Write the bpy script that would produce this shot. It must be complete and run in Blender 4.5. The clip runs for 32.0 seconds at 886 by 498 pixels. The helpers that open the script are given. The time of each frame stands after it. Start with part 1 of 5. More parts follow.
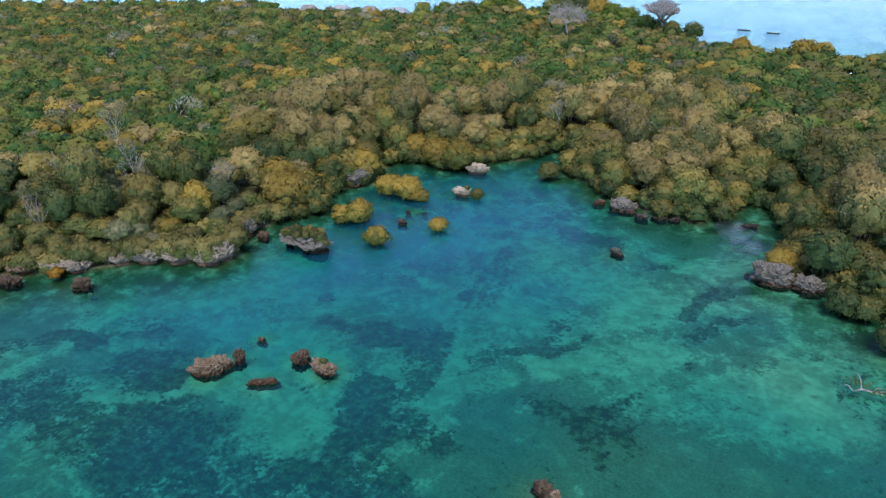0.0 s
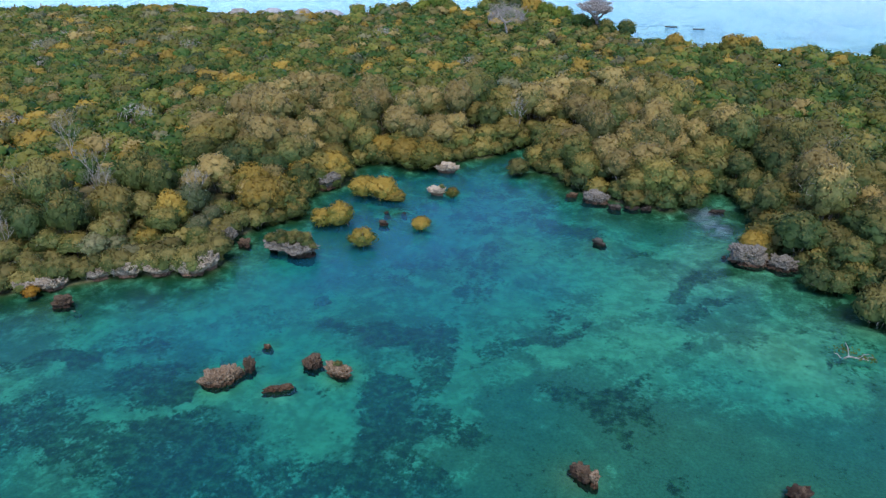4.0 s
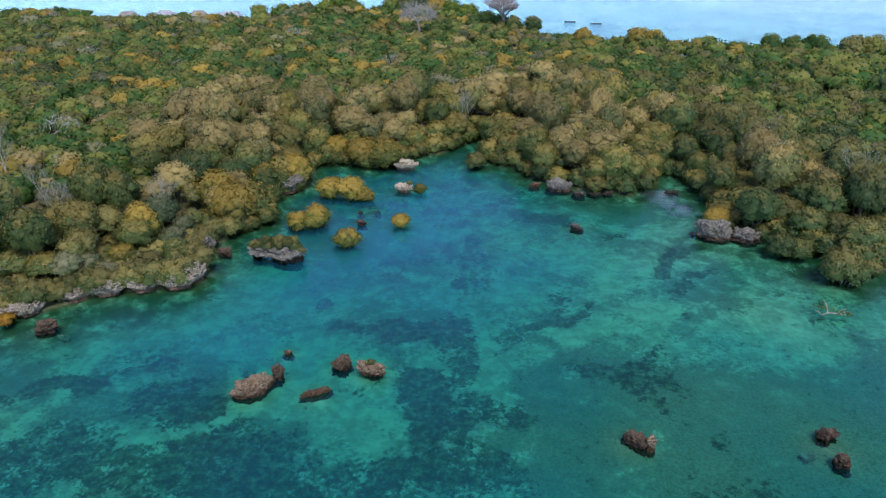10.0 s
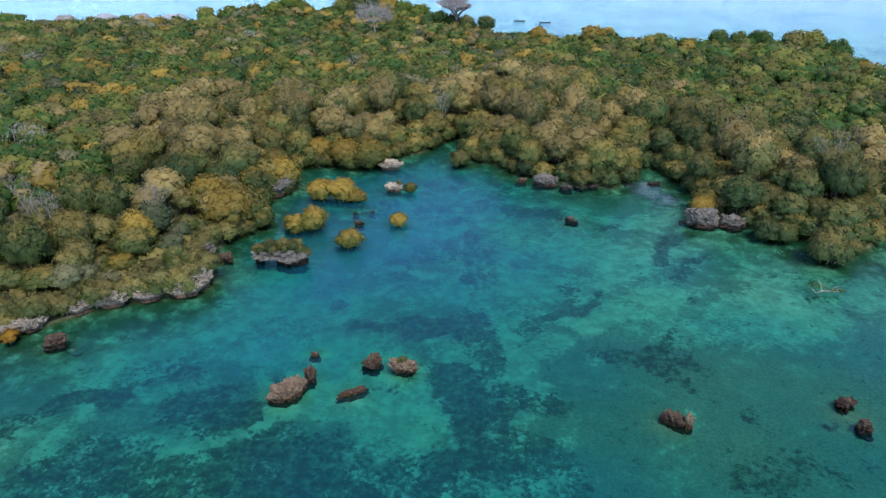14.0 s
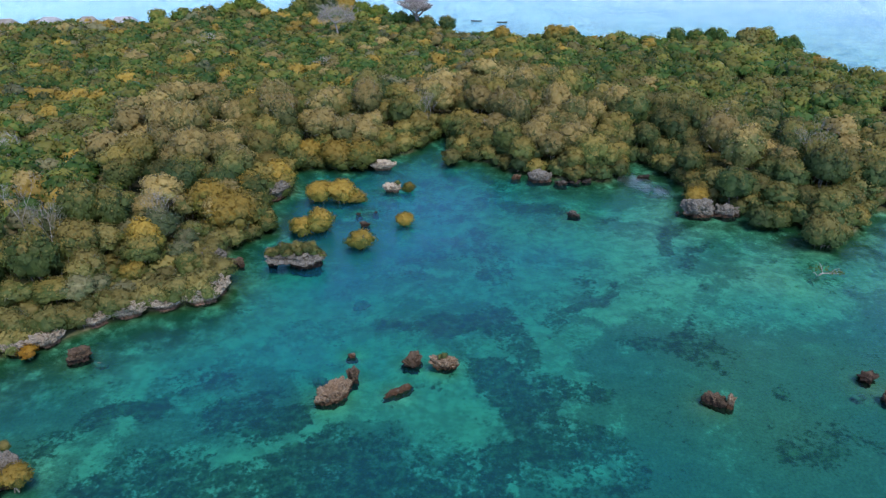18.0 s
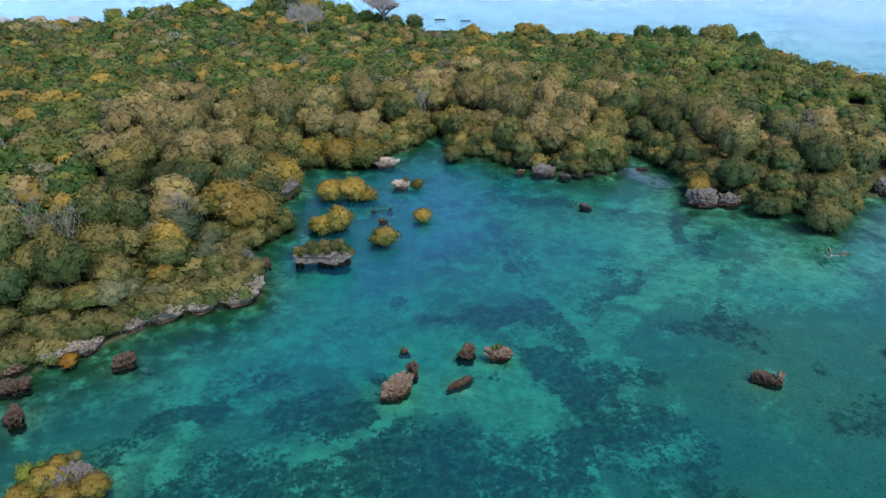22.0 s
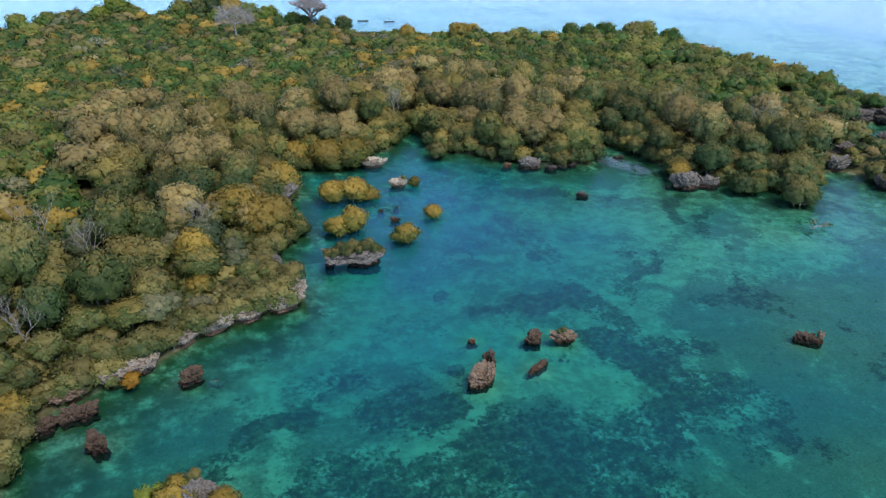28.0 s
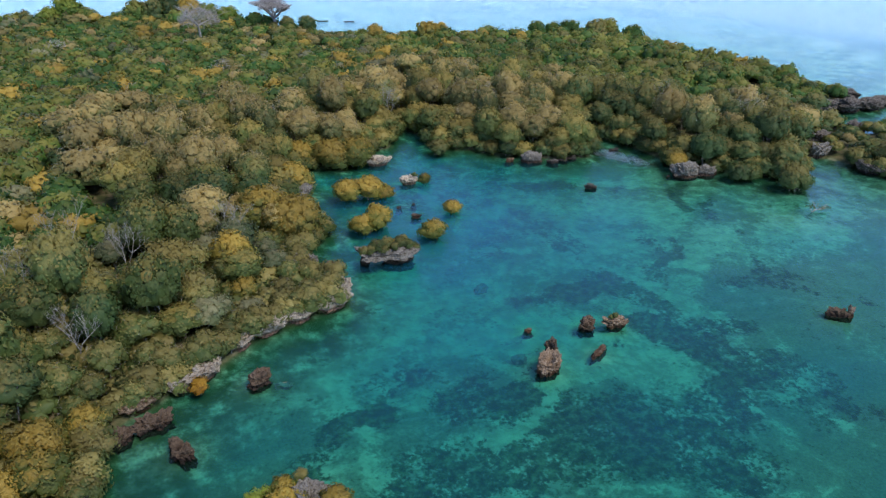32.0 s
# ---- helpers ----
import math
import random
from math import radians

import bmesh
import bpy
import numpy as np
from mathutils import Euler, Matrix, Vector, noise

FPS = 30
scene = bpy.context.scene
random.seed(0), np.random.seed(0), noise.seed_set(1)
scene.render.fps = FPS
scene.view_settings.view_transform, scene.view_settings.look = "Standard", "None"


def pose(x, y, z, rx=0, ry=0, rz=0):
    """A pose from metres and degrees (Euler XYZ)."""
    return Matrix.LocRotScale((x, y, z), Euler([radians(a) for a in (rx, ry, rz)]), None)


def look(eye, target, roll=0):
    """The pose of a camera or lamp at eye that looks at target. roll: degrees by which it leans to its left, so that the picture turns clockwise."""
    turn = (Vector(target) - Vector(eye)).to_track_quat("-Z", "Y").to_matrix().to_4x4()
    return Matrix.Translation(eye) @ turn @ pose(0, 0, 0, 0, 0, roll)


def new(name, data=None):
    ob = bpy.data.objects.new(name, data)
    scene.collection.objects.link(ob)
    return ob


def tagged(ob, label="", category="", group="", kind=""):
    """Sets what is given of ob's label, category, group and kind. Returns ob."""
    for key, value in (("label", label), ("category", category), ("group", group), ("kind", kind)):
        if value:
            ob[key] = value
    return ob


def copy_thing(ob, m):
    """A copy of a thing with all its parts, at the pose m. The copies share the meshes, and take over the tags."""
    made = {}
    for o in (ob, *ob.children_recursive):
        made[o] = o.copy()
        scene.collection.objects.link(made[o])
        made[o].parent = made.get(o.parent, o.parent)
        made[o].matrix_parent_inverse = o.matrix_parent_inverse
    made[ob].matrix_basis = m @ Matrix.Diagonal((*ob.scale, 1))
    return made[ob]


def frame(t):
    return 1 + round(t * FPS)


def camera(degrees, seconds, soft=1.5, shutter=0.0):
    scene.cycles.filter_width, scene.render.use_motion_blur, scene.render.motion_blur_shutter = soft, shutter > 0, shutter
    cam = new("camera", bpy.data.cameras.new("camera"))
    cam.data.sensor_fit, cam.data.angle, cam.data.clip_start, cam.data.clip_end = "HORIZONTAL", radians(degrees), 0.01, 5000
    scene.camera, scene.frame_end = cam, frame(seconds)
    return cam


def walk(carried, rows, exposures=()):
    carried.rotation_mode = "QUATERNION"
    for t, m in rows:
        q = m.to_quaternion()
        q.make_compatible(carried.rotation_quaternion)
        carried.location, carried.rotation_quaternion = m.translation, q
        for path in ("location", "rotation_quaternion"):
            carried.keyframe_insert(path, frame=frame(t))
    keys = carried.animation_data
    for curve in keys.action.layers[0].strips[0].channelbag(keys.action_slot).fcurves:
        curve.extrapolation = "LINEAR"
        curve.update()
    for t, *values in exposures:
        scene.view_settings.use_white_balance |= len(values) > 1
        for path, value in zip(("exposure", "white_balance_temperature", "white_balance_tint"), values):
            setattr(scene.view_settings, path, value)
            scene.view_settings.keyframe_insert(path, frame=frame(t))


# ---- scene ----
cam = camera(62.8, 32.0, 1.35)
PATH = [
    (0, (40.849, 10.927, 46.147), (40.084, 12.554, 45.271), -1.8),
    (0.5, (39.939, 10.416, 46.246), (39.199, 12.054, 45.369), -1.8),
    (1, (39.059, 9.808, 46.314), (38.346, 11.458, 45.437), -1.8),
    (1.5, (38.095, 9.265, 46.354), (37.407, 10.925, 45.477), -1.7),
    (2, (36.954, 8.667, 46.319), (36.291, 10.338, 45.443), -1.8),
    (2.5, (35.928, 8.095, 46.396), (35.291, 9.776, 45.52), -1.7),
    (3, (34.801, 7.586, 46.436), (34.191, 9.276, 45.558), -1.7),
    (3.5, (33.793, 6.997, 46.414), (33.203, 8.695, 45.536), -1.7),
    (5.5, (29.338, 5.028, 46.67), (28.839, 6.752, 45.788), -1.6),
    (6, (28.244, 4.521, 46.659), (27.774, 6.254, 45.777), -1.6),
    (6.5, (26.986, 4.141, 46.652), (26.545, 5.88, 45.768), -1.5),
    (7, (25.702, 3.628, 46.683), (25.288, 5.373, 45.8), -1.4),
    (7.5, (24.479, 3.172, 46.74), (24.09, 4.922, 45.855), -1.3),
    (8, (23.152, 2.739, 46.725), (22.791, 4.495, 45.84), -1.2),
    (8.5, (21.976, 2.41, 46.75), (21.643, 4.172, 45.865), -1.2),
    (9, (20.758, 2.008, 46.836), (20.451, 3.775, 45.949), -1.2),
    (9.5, (19.552, 1.642, 46.888), (19.27, 3.412, 46.0), -1.1),
    (10, (18.242, 1.284, 46.954), (17.987, 3.058, 46.066), -1.1),
    (10.5, (17.097, 1.01, 46.963), (16.869, 2.787, 46.073), -1.1),
    (11, (15.793, 0.635, 46.989), (15.592, 2.415, 46.099), -1.0),
    (11.5, (14.657, 0.341, 47.051), (14.478, 2.122, 46.16), -1.0),
    (12, (13.398, 0.037, 47.076), (13.239, 1.82, 46.186), -0.9),
    (12.5, (12.195, -0.247, 47.115), (12.053, 1.538, 46.225), -0.9),
    (13, (10.912, -0.443, 47.125), (10.792, 1.344, 46.235), -0.9),
    (13.5, (9.659, -0.655, 47.187), (9.562, 1.133, 46.296), -0.9),
    (14, (8.331, -0.85, 47.143), (8.256, 0.94, 46.254), -0.8),
    (14.5, (6.992, -0.985, 47.122), (6.937, 0.805, 46.233), -0.8),
    (16.5, (1.691, -1.507, 47.24), (1.725, 0.284, 46.35), -0.6),
    (17, (0.321, -1.573, 47.258), (0.376, 0.218, 46.368), -0.5),
    (17.5, (-1.029, -1.705, 47.275), (-0.952, 0.085, 46.386), -0.4),
    (18, (-2.39, -1.715, 47.276), (-2.296, 0.074, 46.387), -0.4),
    (18.5, (-3.888, -1.723, 47.269), (-3.774, 0.064, 46.379), -0.3),
    (19, (-5.354, -1.741, 47.21), (-5.22, 0.046, 46.321), -0.2),
    (19.5, (-6.916, -1.739, 47.181), (-6.764, 0.047, 46.292), -0.1),
    (20, (-8.578, -1.768, 47.185), (-8.407, 0.015, 46.296), -0.0),
    (20.5, (-10.142, -1.715, 47.137), (-9.947, 0.066, 46.248), 0.0),
    (21, (-11.805, -1.687, 47.073), (-11.585, 0.091, 46.185), 0.2),
    (21.5, (-13.338, -1.63, 47.001), (-13.097, 0.146, 46.113), 0.2),
    (22, (-14.921, -1.549, 46.968), (-14.66, 0.223, 46.079), 0.3),
    (22.5, (-16.513, -1.462, 46.921), (-16.232, 0.308, 46.033), 0.4),
    (23, (-18.141, -1.263, 46.859), (-17.836, 0.503, 45.971), 0.5),
    (23.5, (-19.635, -1.128, 46.825), (-19.301, 0.632, 45.937), 0.5),
    (24, (-21.378, -0.89, 46.823), (-21.015, 0.865, 45.934), 0.6),
    (24.5, (-22.885, -0.753, 46.854), (-22.498, 0.997, 45.965), 0.6),
    (25, (-24.629, -0.487, 46.804), (-24.214, 1.257, 45.917), 0.8),
    (25.5, (-26.098, -0.271, 46.743), (-25.661, 1.468, 45.857), 0.8),
    (27.5, (-32.648, 0.895, 46.38), (-32.118, 2.61, 45.498), 0.9),
    (28, (-34.37, 1.222, 46.22), (-33.81, 2.929, 45.34), 1.0),
    (28.5, (-35.989, 1.59, 46.168), (-35.409, 3.29, 45.288), 1.0),
    (29, (-37.733, 2.058, 46.059), (-37.13, 3.75, 45.179), 1.1),
    (29.5, (-39.291, 2.446, 45.976), (-38.666, 4.131, 45.098), 1.1),
    (30, (-40.991, 2.885, 45.918), (-40.345, 4.562, 45.041), 1.2),
    (30.5, (-42.618, 3.453, 45.787), (-41.949, 5.122, 44.911), 1.2),
    (31, (-44.305, 3.989, 45.665), (-43.61, 5.648, 44.79), 1.3),
    (31.5, (-45.923, 4.528, 45.529), (-45.211, 6.179, 44.655), 1.3),
    (32, (-47.61, 5.122, 45.407), (-46.88, 6.767, 44.533), 1.4),
]
walk(cam, [(t, look(eye, target, roll)) for t, eye, target, roll in PATH], [(0, 1.47, 6280, 10), (12, 1.46, 6300, 10), (32, 1.45, 6420, 10)])

# ---- world, sun, exposure ----
SUN_UP, SUN_TURN = radians(57), radians(160)      # turn: clockwise from +y
world = bpy.data.worlds.new("sky")
scene.world = world
world.use_nodes = True
wn = world.node_tree
sky = wn.nodes.new("ShaderNodeTexSky")
sky.sky_type, sky.sun_disc, sky.sun_elevation, sky.sun_rotation = "NISHITA", False, SUN_UP, SUN_TURN
sky.air_density, sky.dust_density, sky.ozone_density = 0.6, 0.1, 4.0
wn.links.new(sky.outputs[0], wn.nodes["Background"].inputs[0])
wn.nodes["Background"].inputs[1].default_value = 0.15
sun = new("sun", bpy.data.lights.new("sun", "SUN"))
sun.data.energy, sun.data.angle, sun.data.color = 1.5, radians(22), (1.0, 0.95, 0.87)
sun.matrix_world = look((math.sin(SUN_TURN) * math.cos(SUN_UP) * 300, math.cos(SUN_TURN) * math.cos(SUN_UP) * 300, math.sin(SUN_UP) * 300), (0, 0, 0))

# ---- materials ----


class Mat:
    """A node material with a few short-hands."""

    def __init__(self, name, rough=0.8, spec=0.3):
        self.mat = bpy.data.materials.new(name)
        self.mat.use_nodes = True
        self.tree = self.mat.node_tree
        self.bsdf = self.tree.nodes["Principled BSDF"]
        self.out = self.tree.nodes["Material Output"]
        self.bsdf.inputs["Roughness"].default_value = rough
        self.bsdf.inputs["Specular IOR Level"].default_value = spec

    def node(self, kind, **inputs):
        n = self.tree.nodes.new(kind)
        for key, value in inputs.items():
            slot = n.inputs[int(key[1:])] if key[0] == "i" and key[1:].isdigit() else n.inputs[key]
            if isinstance(value, bpy.types.NodeSocket):
                self.tree.links.new(value, slot)
            else:
                slot.default_value = value
        return n

    def link(self, a, b):
        self.tree.links.new(a, b)

    def place(self):
        return self.node("ShaderNodeNewGeometry").outputs["Position"]

    def noise(self, scale, detail=4.0, rough=0.6, vec=None, distort=0.0):
        n = self.node("ShaderNodeTexNoise", Scale=scale, Detail=detail, Roughness=rough, Distortion=distort)
        self.link(vec or self.place(), n.inputs["Vector"])
        return n.outputs["Fac"]

    def calc(self, op, a, b=0.0, c=0.0, clamp=False):
        n = self.node("ShaderNodeMath", i0=a, i1=b, i2=c)
        n.operation, n.use_clamp = op, clamp
        return n.outputs[0]

    def ramp(self, fac, low, high):
        n = self.node("ShaderNodeMapRange", i0=fac, i1=low, i2=high)
        n.interpolation_type = "SMOOTHSTEP"
        return n.outputs[0]

    def mix(self, fac, a, b):
        n = self.node("ShaderNodeMix")
        n.data_type = "RGBA"
        for slot, value in ((n.inputs[0], fac), (n.inputs[6], a), (n.inputs[7], b)):
            if isinstance(value, bpy.types.NodeSocket):
                self.link(value, slot)
            else:
                slot.default_value = value if isinstance(value, float) else (*value, 1.0)
        return n.outputs[2]

    def attr(self, name):
        n = self.node("ShaderNodeAttribute")
        n.attribute_name = name
        return n.outputs["Fac"]

    def bump(self, height, strength, distance):
        n = self.node("ShaderNodeBump", Strength=strength, Distance=distance, Height=height)
        return n.outputs[0]

    def done(self, colour, normal=None):
        if isinstance(colour, tuple):
            self.bsdf.inputs["Base Color"].default_value = (*colour, 1)
        else:
            self.link(colour, self.bsdf.inputs["Base Color"])
        if normal is not None:
            self.link(normal, self.bsdf.inputs["Normal"])
        return self.mat


def leaf_material(name, dark, mid, tip, share=0.35):
    """Leaves: each leaf spray and each tree takes its own shade between three leaf colours."""
    m = Mat(name, 0.55, 0.25)
    geo = m.node("ShaderNodeNewGeometry").outputs["Random Per Island"]
    own = m.node("ShaderNodeObjectInfo").outputs["Random"]
    tree = m.calc("FRACT", m.calc("ADD", own, m.attr("tint")))
    patch = m.noise(0.35, 2.0)
    a = m.mix(m.ramp(m.calc("ADD", m.calc("MULTIPLY", geo, 0.45), m.calc("MULTIPLY", tree, 0.55)), 0.05, 0.85), dark, mid)
    lit_top = m.attr("lit_top")      # paints the crown's top lighter and yellower, as if lit from above
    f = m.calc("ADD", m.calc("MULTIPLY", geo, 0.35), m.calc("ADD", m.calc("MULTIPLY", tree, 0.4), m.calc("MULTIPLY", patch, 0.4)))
    f = m.calc("ADD", f, m.calc("MULTIPLY", m.calc("SUBTRACT", lit_top, 0.45), 0.85))
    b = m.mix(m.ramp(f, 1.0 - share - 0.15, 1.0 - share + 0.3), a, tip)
    grain, tuft = m.noise(11.0, 2.0, 0.7), m.noise(4.2, 3.0, 0.7)
    b = m.mix(m.calc("MULTIPLY", m.ramp(m.calc("ADD", m.calc("MULTIPLY", grain, 0.6), m.calc("MULTIPLY", tuft, 0.4)), 0.52, 0.4), 0.3), b, tuple(0.75 * c for c in dark))
    relief = m.bump(m.calc("ADD", m.calc("MULTIPLY", grain, 0.5), tuft), 0.4, 0.14)
    shade = m.calc("ADD", 0.7, m.calc("MULTIPLY", m.calc("FRACT", m.calc("MULTIPLY", tree, 7.3)), 0.56))
    whole = m.node("ShaderNodeVectorMath", i0=b, i1=m.node("ShaderNodeCombineXYZ", X=shade, Y=shade, Z=shade).outputs[0])
    whole.operation = "MULTIPLY"
    b = whole.outputs[0]
    m.done(b, relief)
    thin = m.node("ShaderNodeBsdfTranslucent", Color=b)
    both = m.node("ShaderNodeMixShader", i0=0.42, i1=m.bsdf.outputs[0], i2=thin.outputs[0])
    m.link(both.outputs[0], m.out.inputs[0])
    return m.mat


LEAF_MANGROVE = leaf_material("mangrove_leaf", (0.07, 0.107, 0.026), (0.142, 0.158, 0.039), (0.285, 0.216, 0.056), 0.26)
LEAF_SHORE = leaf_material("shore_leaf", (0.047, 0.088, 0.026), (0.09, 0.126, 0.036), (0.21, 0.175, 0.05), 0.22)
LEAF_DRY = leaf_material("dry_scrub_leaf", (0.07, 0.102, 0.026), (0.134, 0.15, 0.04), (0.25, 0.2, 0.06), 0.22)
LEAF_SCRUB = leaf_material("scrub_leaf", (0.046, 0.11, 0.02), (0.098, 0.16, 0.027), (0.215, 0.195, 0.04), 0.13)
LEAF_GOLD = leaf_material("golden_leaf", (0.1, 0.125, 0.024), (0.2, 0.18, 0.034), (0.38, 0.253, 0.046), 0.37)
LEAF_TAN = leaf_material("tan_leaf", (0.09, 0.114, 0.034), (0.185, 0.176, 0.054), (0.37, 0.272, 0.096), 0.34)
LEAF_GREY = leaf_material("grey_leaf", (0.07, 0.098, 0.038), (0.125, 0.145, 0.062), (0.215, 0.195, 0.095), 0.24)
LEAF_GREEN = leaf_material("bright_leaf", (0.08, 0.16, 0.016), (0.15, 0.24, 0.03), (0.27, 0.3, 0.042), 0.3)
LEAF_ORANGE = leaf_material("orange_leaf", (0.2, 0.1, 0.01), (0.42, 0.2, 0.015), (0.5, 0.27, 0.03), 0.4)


def bark(name, a, b):
    m = Mat(name, 0.9, 0.1)
    n = m.noise(3.0, 6.0)
    return m.done(m.mix(m.ramp(n, 0.35, 0.65), a, b), m.bump(m.noise(14.0, 4.0), 0.5, 0.05))


BARK = bark("grey_bark", (0.1, 0.085, 0.065), (0.27, 0.23, 0.18))
BARK_PALE = bark("pale_dead_wood", (0.2, 0.178, 0.15), (0.36, 0.33, 0.285))


def rock_material(name, low, mid, top, moss=(0.09, 0.09, 0.03)):
    """Pitted coral limestone: paler on upward faces, darkened pits, a stained tide band."""
    m = Mat(name, 0.92, 0.15)
    place = m.place()
    big, fine = m.noise(0.8, 5.0, 0.65), m.noise(5.0, 6.0, 0.7)
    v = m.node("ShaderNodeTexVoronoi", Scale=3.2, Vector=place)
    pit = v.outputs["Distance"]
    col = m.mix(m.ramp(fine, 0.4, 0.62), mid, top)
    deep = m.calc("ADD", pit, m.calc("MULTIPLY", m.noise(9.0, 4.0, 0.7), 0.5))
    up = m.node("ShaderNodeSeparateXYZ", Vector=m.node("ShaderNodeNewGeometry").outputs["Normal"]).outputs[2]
    # mixes in the top colour where the surface faces up
    topside = m.ramp(m.calc("ADD", up, m.calc("MULTIPLY", fine, 0.5)), 0.75, 1.15)
    col = m.mix(m.calc("MULTIPLY", topside, 0.5), col, top)
    col = m.mix(m.ramp(big, 0.55, 0.75), col, moss)
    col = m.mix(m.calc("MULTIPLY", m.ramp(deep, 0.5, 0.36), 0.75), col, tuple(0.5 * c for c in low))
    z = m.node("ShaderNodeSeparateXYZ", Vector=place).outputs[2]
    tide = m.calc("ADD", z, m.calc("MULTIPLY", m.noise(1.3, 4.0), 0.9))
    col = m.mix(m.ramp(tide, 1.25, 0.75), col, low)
    h = m.calc("ADD", m.calc("MULTIPLY", fine, 0.7), m.calc("MULTIPLY", pit, 0.6))
    return m.done(col, m.bump(h, 1.0, 0.5))


def plain_rock(name, a, b):
    m = Mat(name, 0.95, 0.1)
    return m.done(m.mix(m.ramp(m.noise(1.6, 5.0, 0.7), 0.35, 0.65), a, b), m.bump(m.noise(5.0, 4.0), 0.8, 0.2))


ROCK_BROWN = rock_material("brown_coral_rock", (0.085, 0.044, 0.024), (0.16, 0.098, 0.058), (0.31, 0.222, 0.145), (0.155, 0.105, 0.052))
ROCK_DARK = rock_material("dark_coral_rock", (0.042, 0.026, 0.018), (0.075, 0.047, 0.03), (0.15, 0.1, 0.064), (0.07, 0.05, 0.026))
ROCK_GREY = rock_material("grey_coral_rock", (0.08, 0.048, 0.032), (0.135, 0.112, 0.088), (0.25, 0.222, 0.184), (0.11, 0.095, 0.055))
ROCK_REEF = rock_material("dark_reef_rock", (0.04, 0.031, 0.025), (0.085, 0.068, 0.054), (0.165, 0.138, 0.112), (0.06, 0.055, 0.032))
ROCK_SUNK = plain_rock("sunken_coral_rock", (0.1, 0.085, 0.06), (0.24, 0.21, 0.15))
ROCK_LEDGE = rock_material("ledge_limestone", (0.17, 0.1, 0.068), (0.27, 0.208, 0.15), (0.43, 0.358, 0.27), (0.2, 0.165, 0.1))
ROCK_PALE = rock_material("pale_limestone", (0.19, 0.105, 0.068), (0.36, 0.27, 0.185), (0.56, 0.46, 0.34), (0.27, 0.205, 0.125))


def ground_material():
    """Leaf litter on land; pale sand, rubble with painted shore shade, and dark seagrass under water."""
    m = Mat("ground", 0.95, 0.1)
    place = m.place()
    land = m.attr("land")
    weed, mottle, rub_shade = m.attr("weed"), m.attr("mottle"), m.attr("rubble_shade")
    soil = m.mix(m.ramp(m.noise(0.6, 6.0), 0.4, 0.65), (0.045, 0.05, 0.018), (0.13, 0.1, 0.05))
    mid, fine = m.noise(0.4, 6.0, 0.68), m.noise(1.9, 5.0, 0.68)
    sand = m.mix(m.ramp(m.noise(0.55, 7.0, 0.72), 0.38, 0.66), (0.24, 0.236, 0.142), (0.47, 0.455, 0.28))
    streak = m.noise(0.11, 6.0, 0.62, distort=1.4)
    sand = m.mix(m.calc("MULTIPLY", m.ramp(m.noise(4.4, 5.0, 0.7), 0.45, 0.72), 0.55), sand, (0.25, 0.245, 0.15))
    sand = m.mix(m.calc("MULTIPLY", m.ramp(m.calc("ADD", streak, m.calc("MULTIPLY", m.calc("SUBTRACT", mottle, 0.57), 0.35)), 0.46, 0.6), 0.62), sand, (0.15, 0.16, 0.1))
    # loose tufts where the mottle allows them, dense beds where the weed map says so
    tuft = m.calc("ADD", m.calc("MULTIPLY", fine, 0.6), m.calc("MULTIPLY", mid, 0.65))
    tuft = m.ramp(m.calc("ADD", tuft, m.calc("ADD", m.calc("MULTIPLY", m.calc("SUBTRACT", mottle, 0.5), 0.45), m.calc("MULTIPLY", m.calc("SUBTRACT", streak, 0.5), 0.5))), 0.6, 0.7)
    bed = m.calc("ADD", weed, m.calc("MULTIPLY", m.calc("SUBTRACT", m.calc("ADD", m.calc("MULTIPLY", mid, 0.55), m.calc("MULTIPLY", fine, 0.6)), 0.575), 4.2))
    bed = m.calc("ADD", bed, m.calc("MULTIPLY", m.calc("SUBTRACT", streak, 0.5), 1.4))
    bed = m.ramp(bed, 0.28, 0.74)
    grass = m.mix(m.ramp(m.noise(0.9, 7.0, 0.8), 0.42, 0.68), (0.011, 0.024, 0.01), (0.15, 0.18, 0.08))
    col = m.mix(m.calc("MULTIPLY", tuft, 0.6), sand, m.mix(m.ramp(m.noise(3.4, 5.0, 0.7), 0.35, 0.68), (0.05, 0.065, 0.04), (0.18, 0.19, 0.11)))
    col = m.mix(m.calc("MULTIPLY", bed, 0.88), col, grass)
    # shore rubble, coloured darker to include the trees' shade and reflection
    col = m.mix(m.calc("MULTIPLY", rub_shade, m.ramp(mid, 0.3, 0.6)), col, (0.042, 0.06, 0.022))
    return m.done(m.mix(land, col, soil), m.bump(fine, 0.4, 0.15))


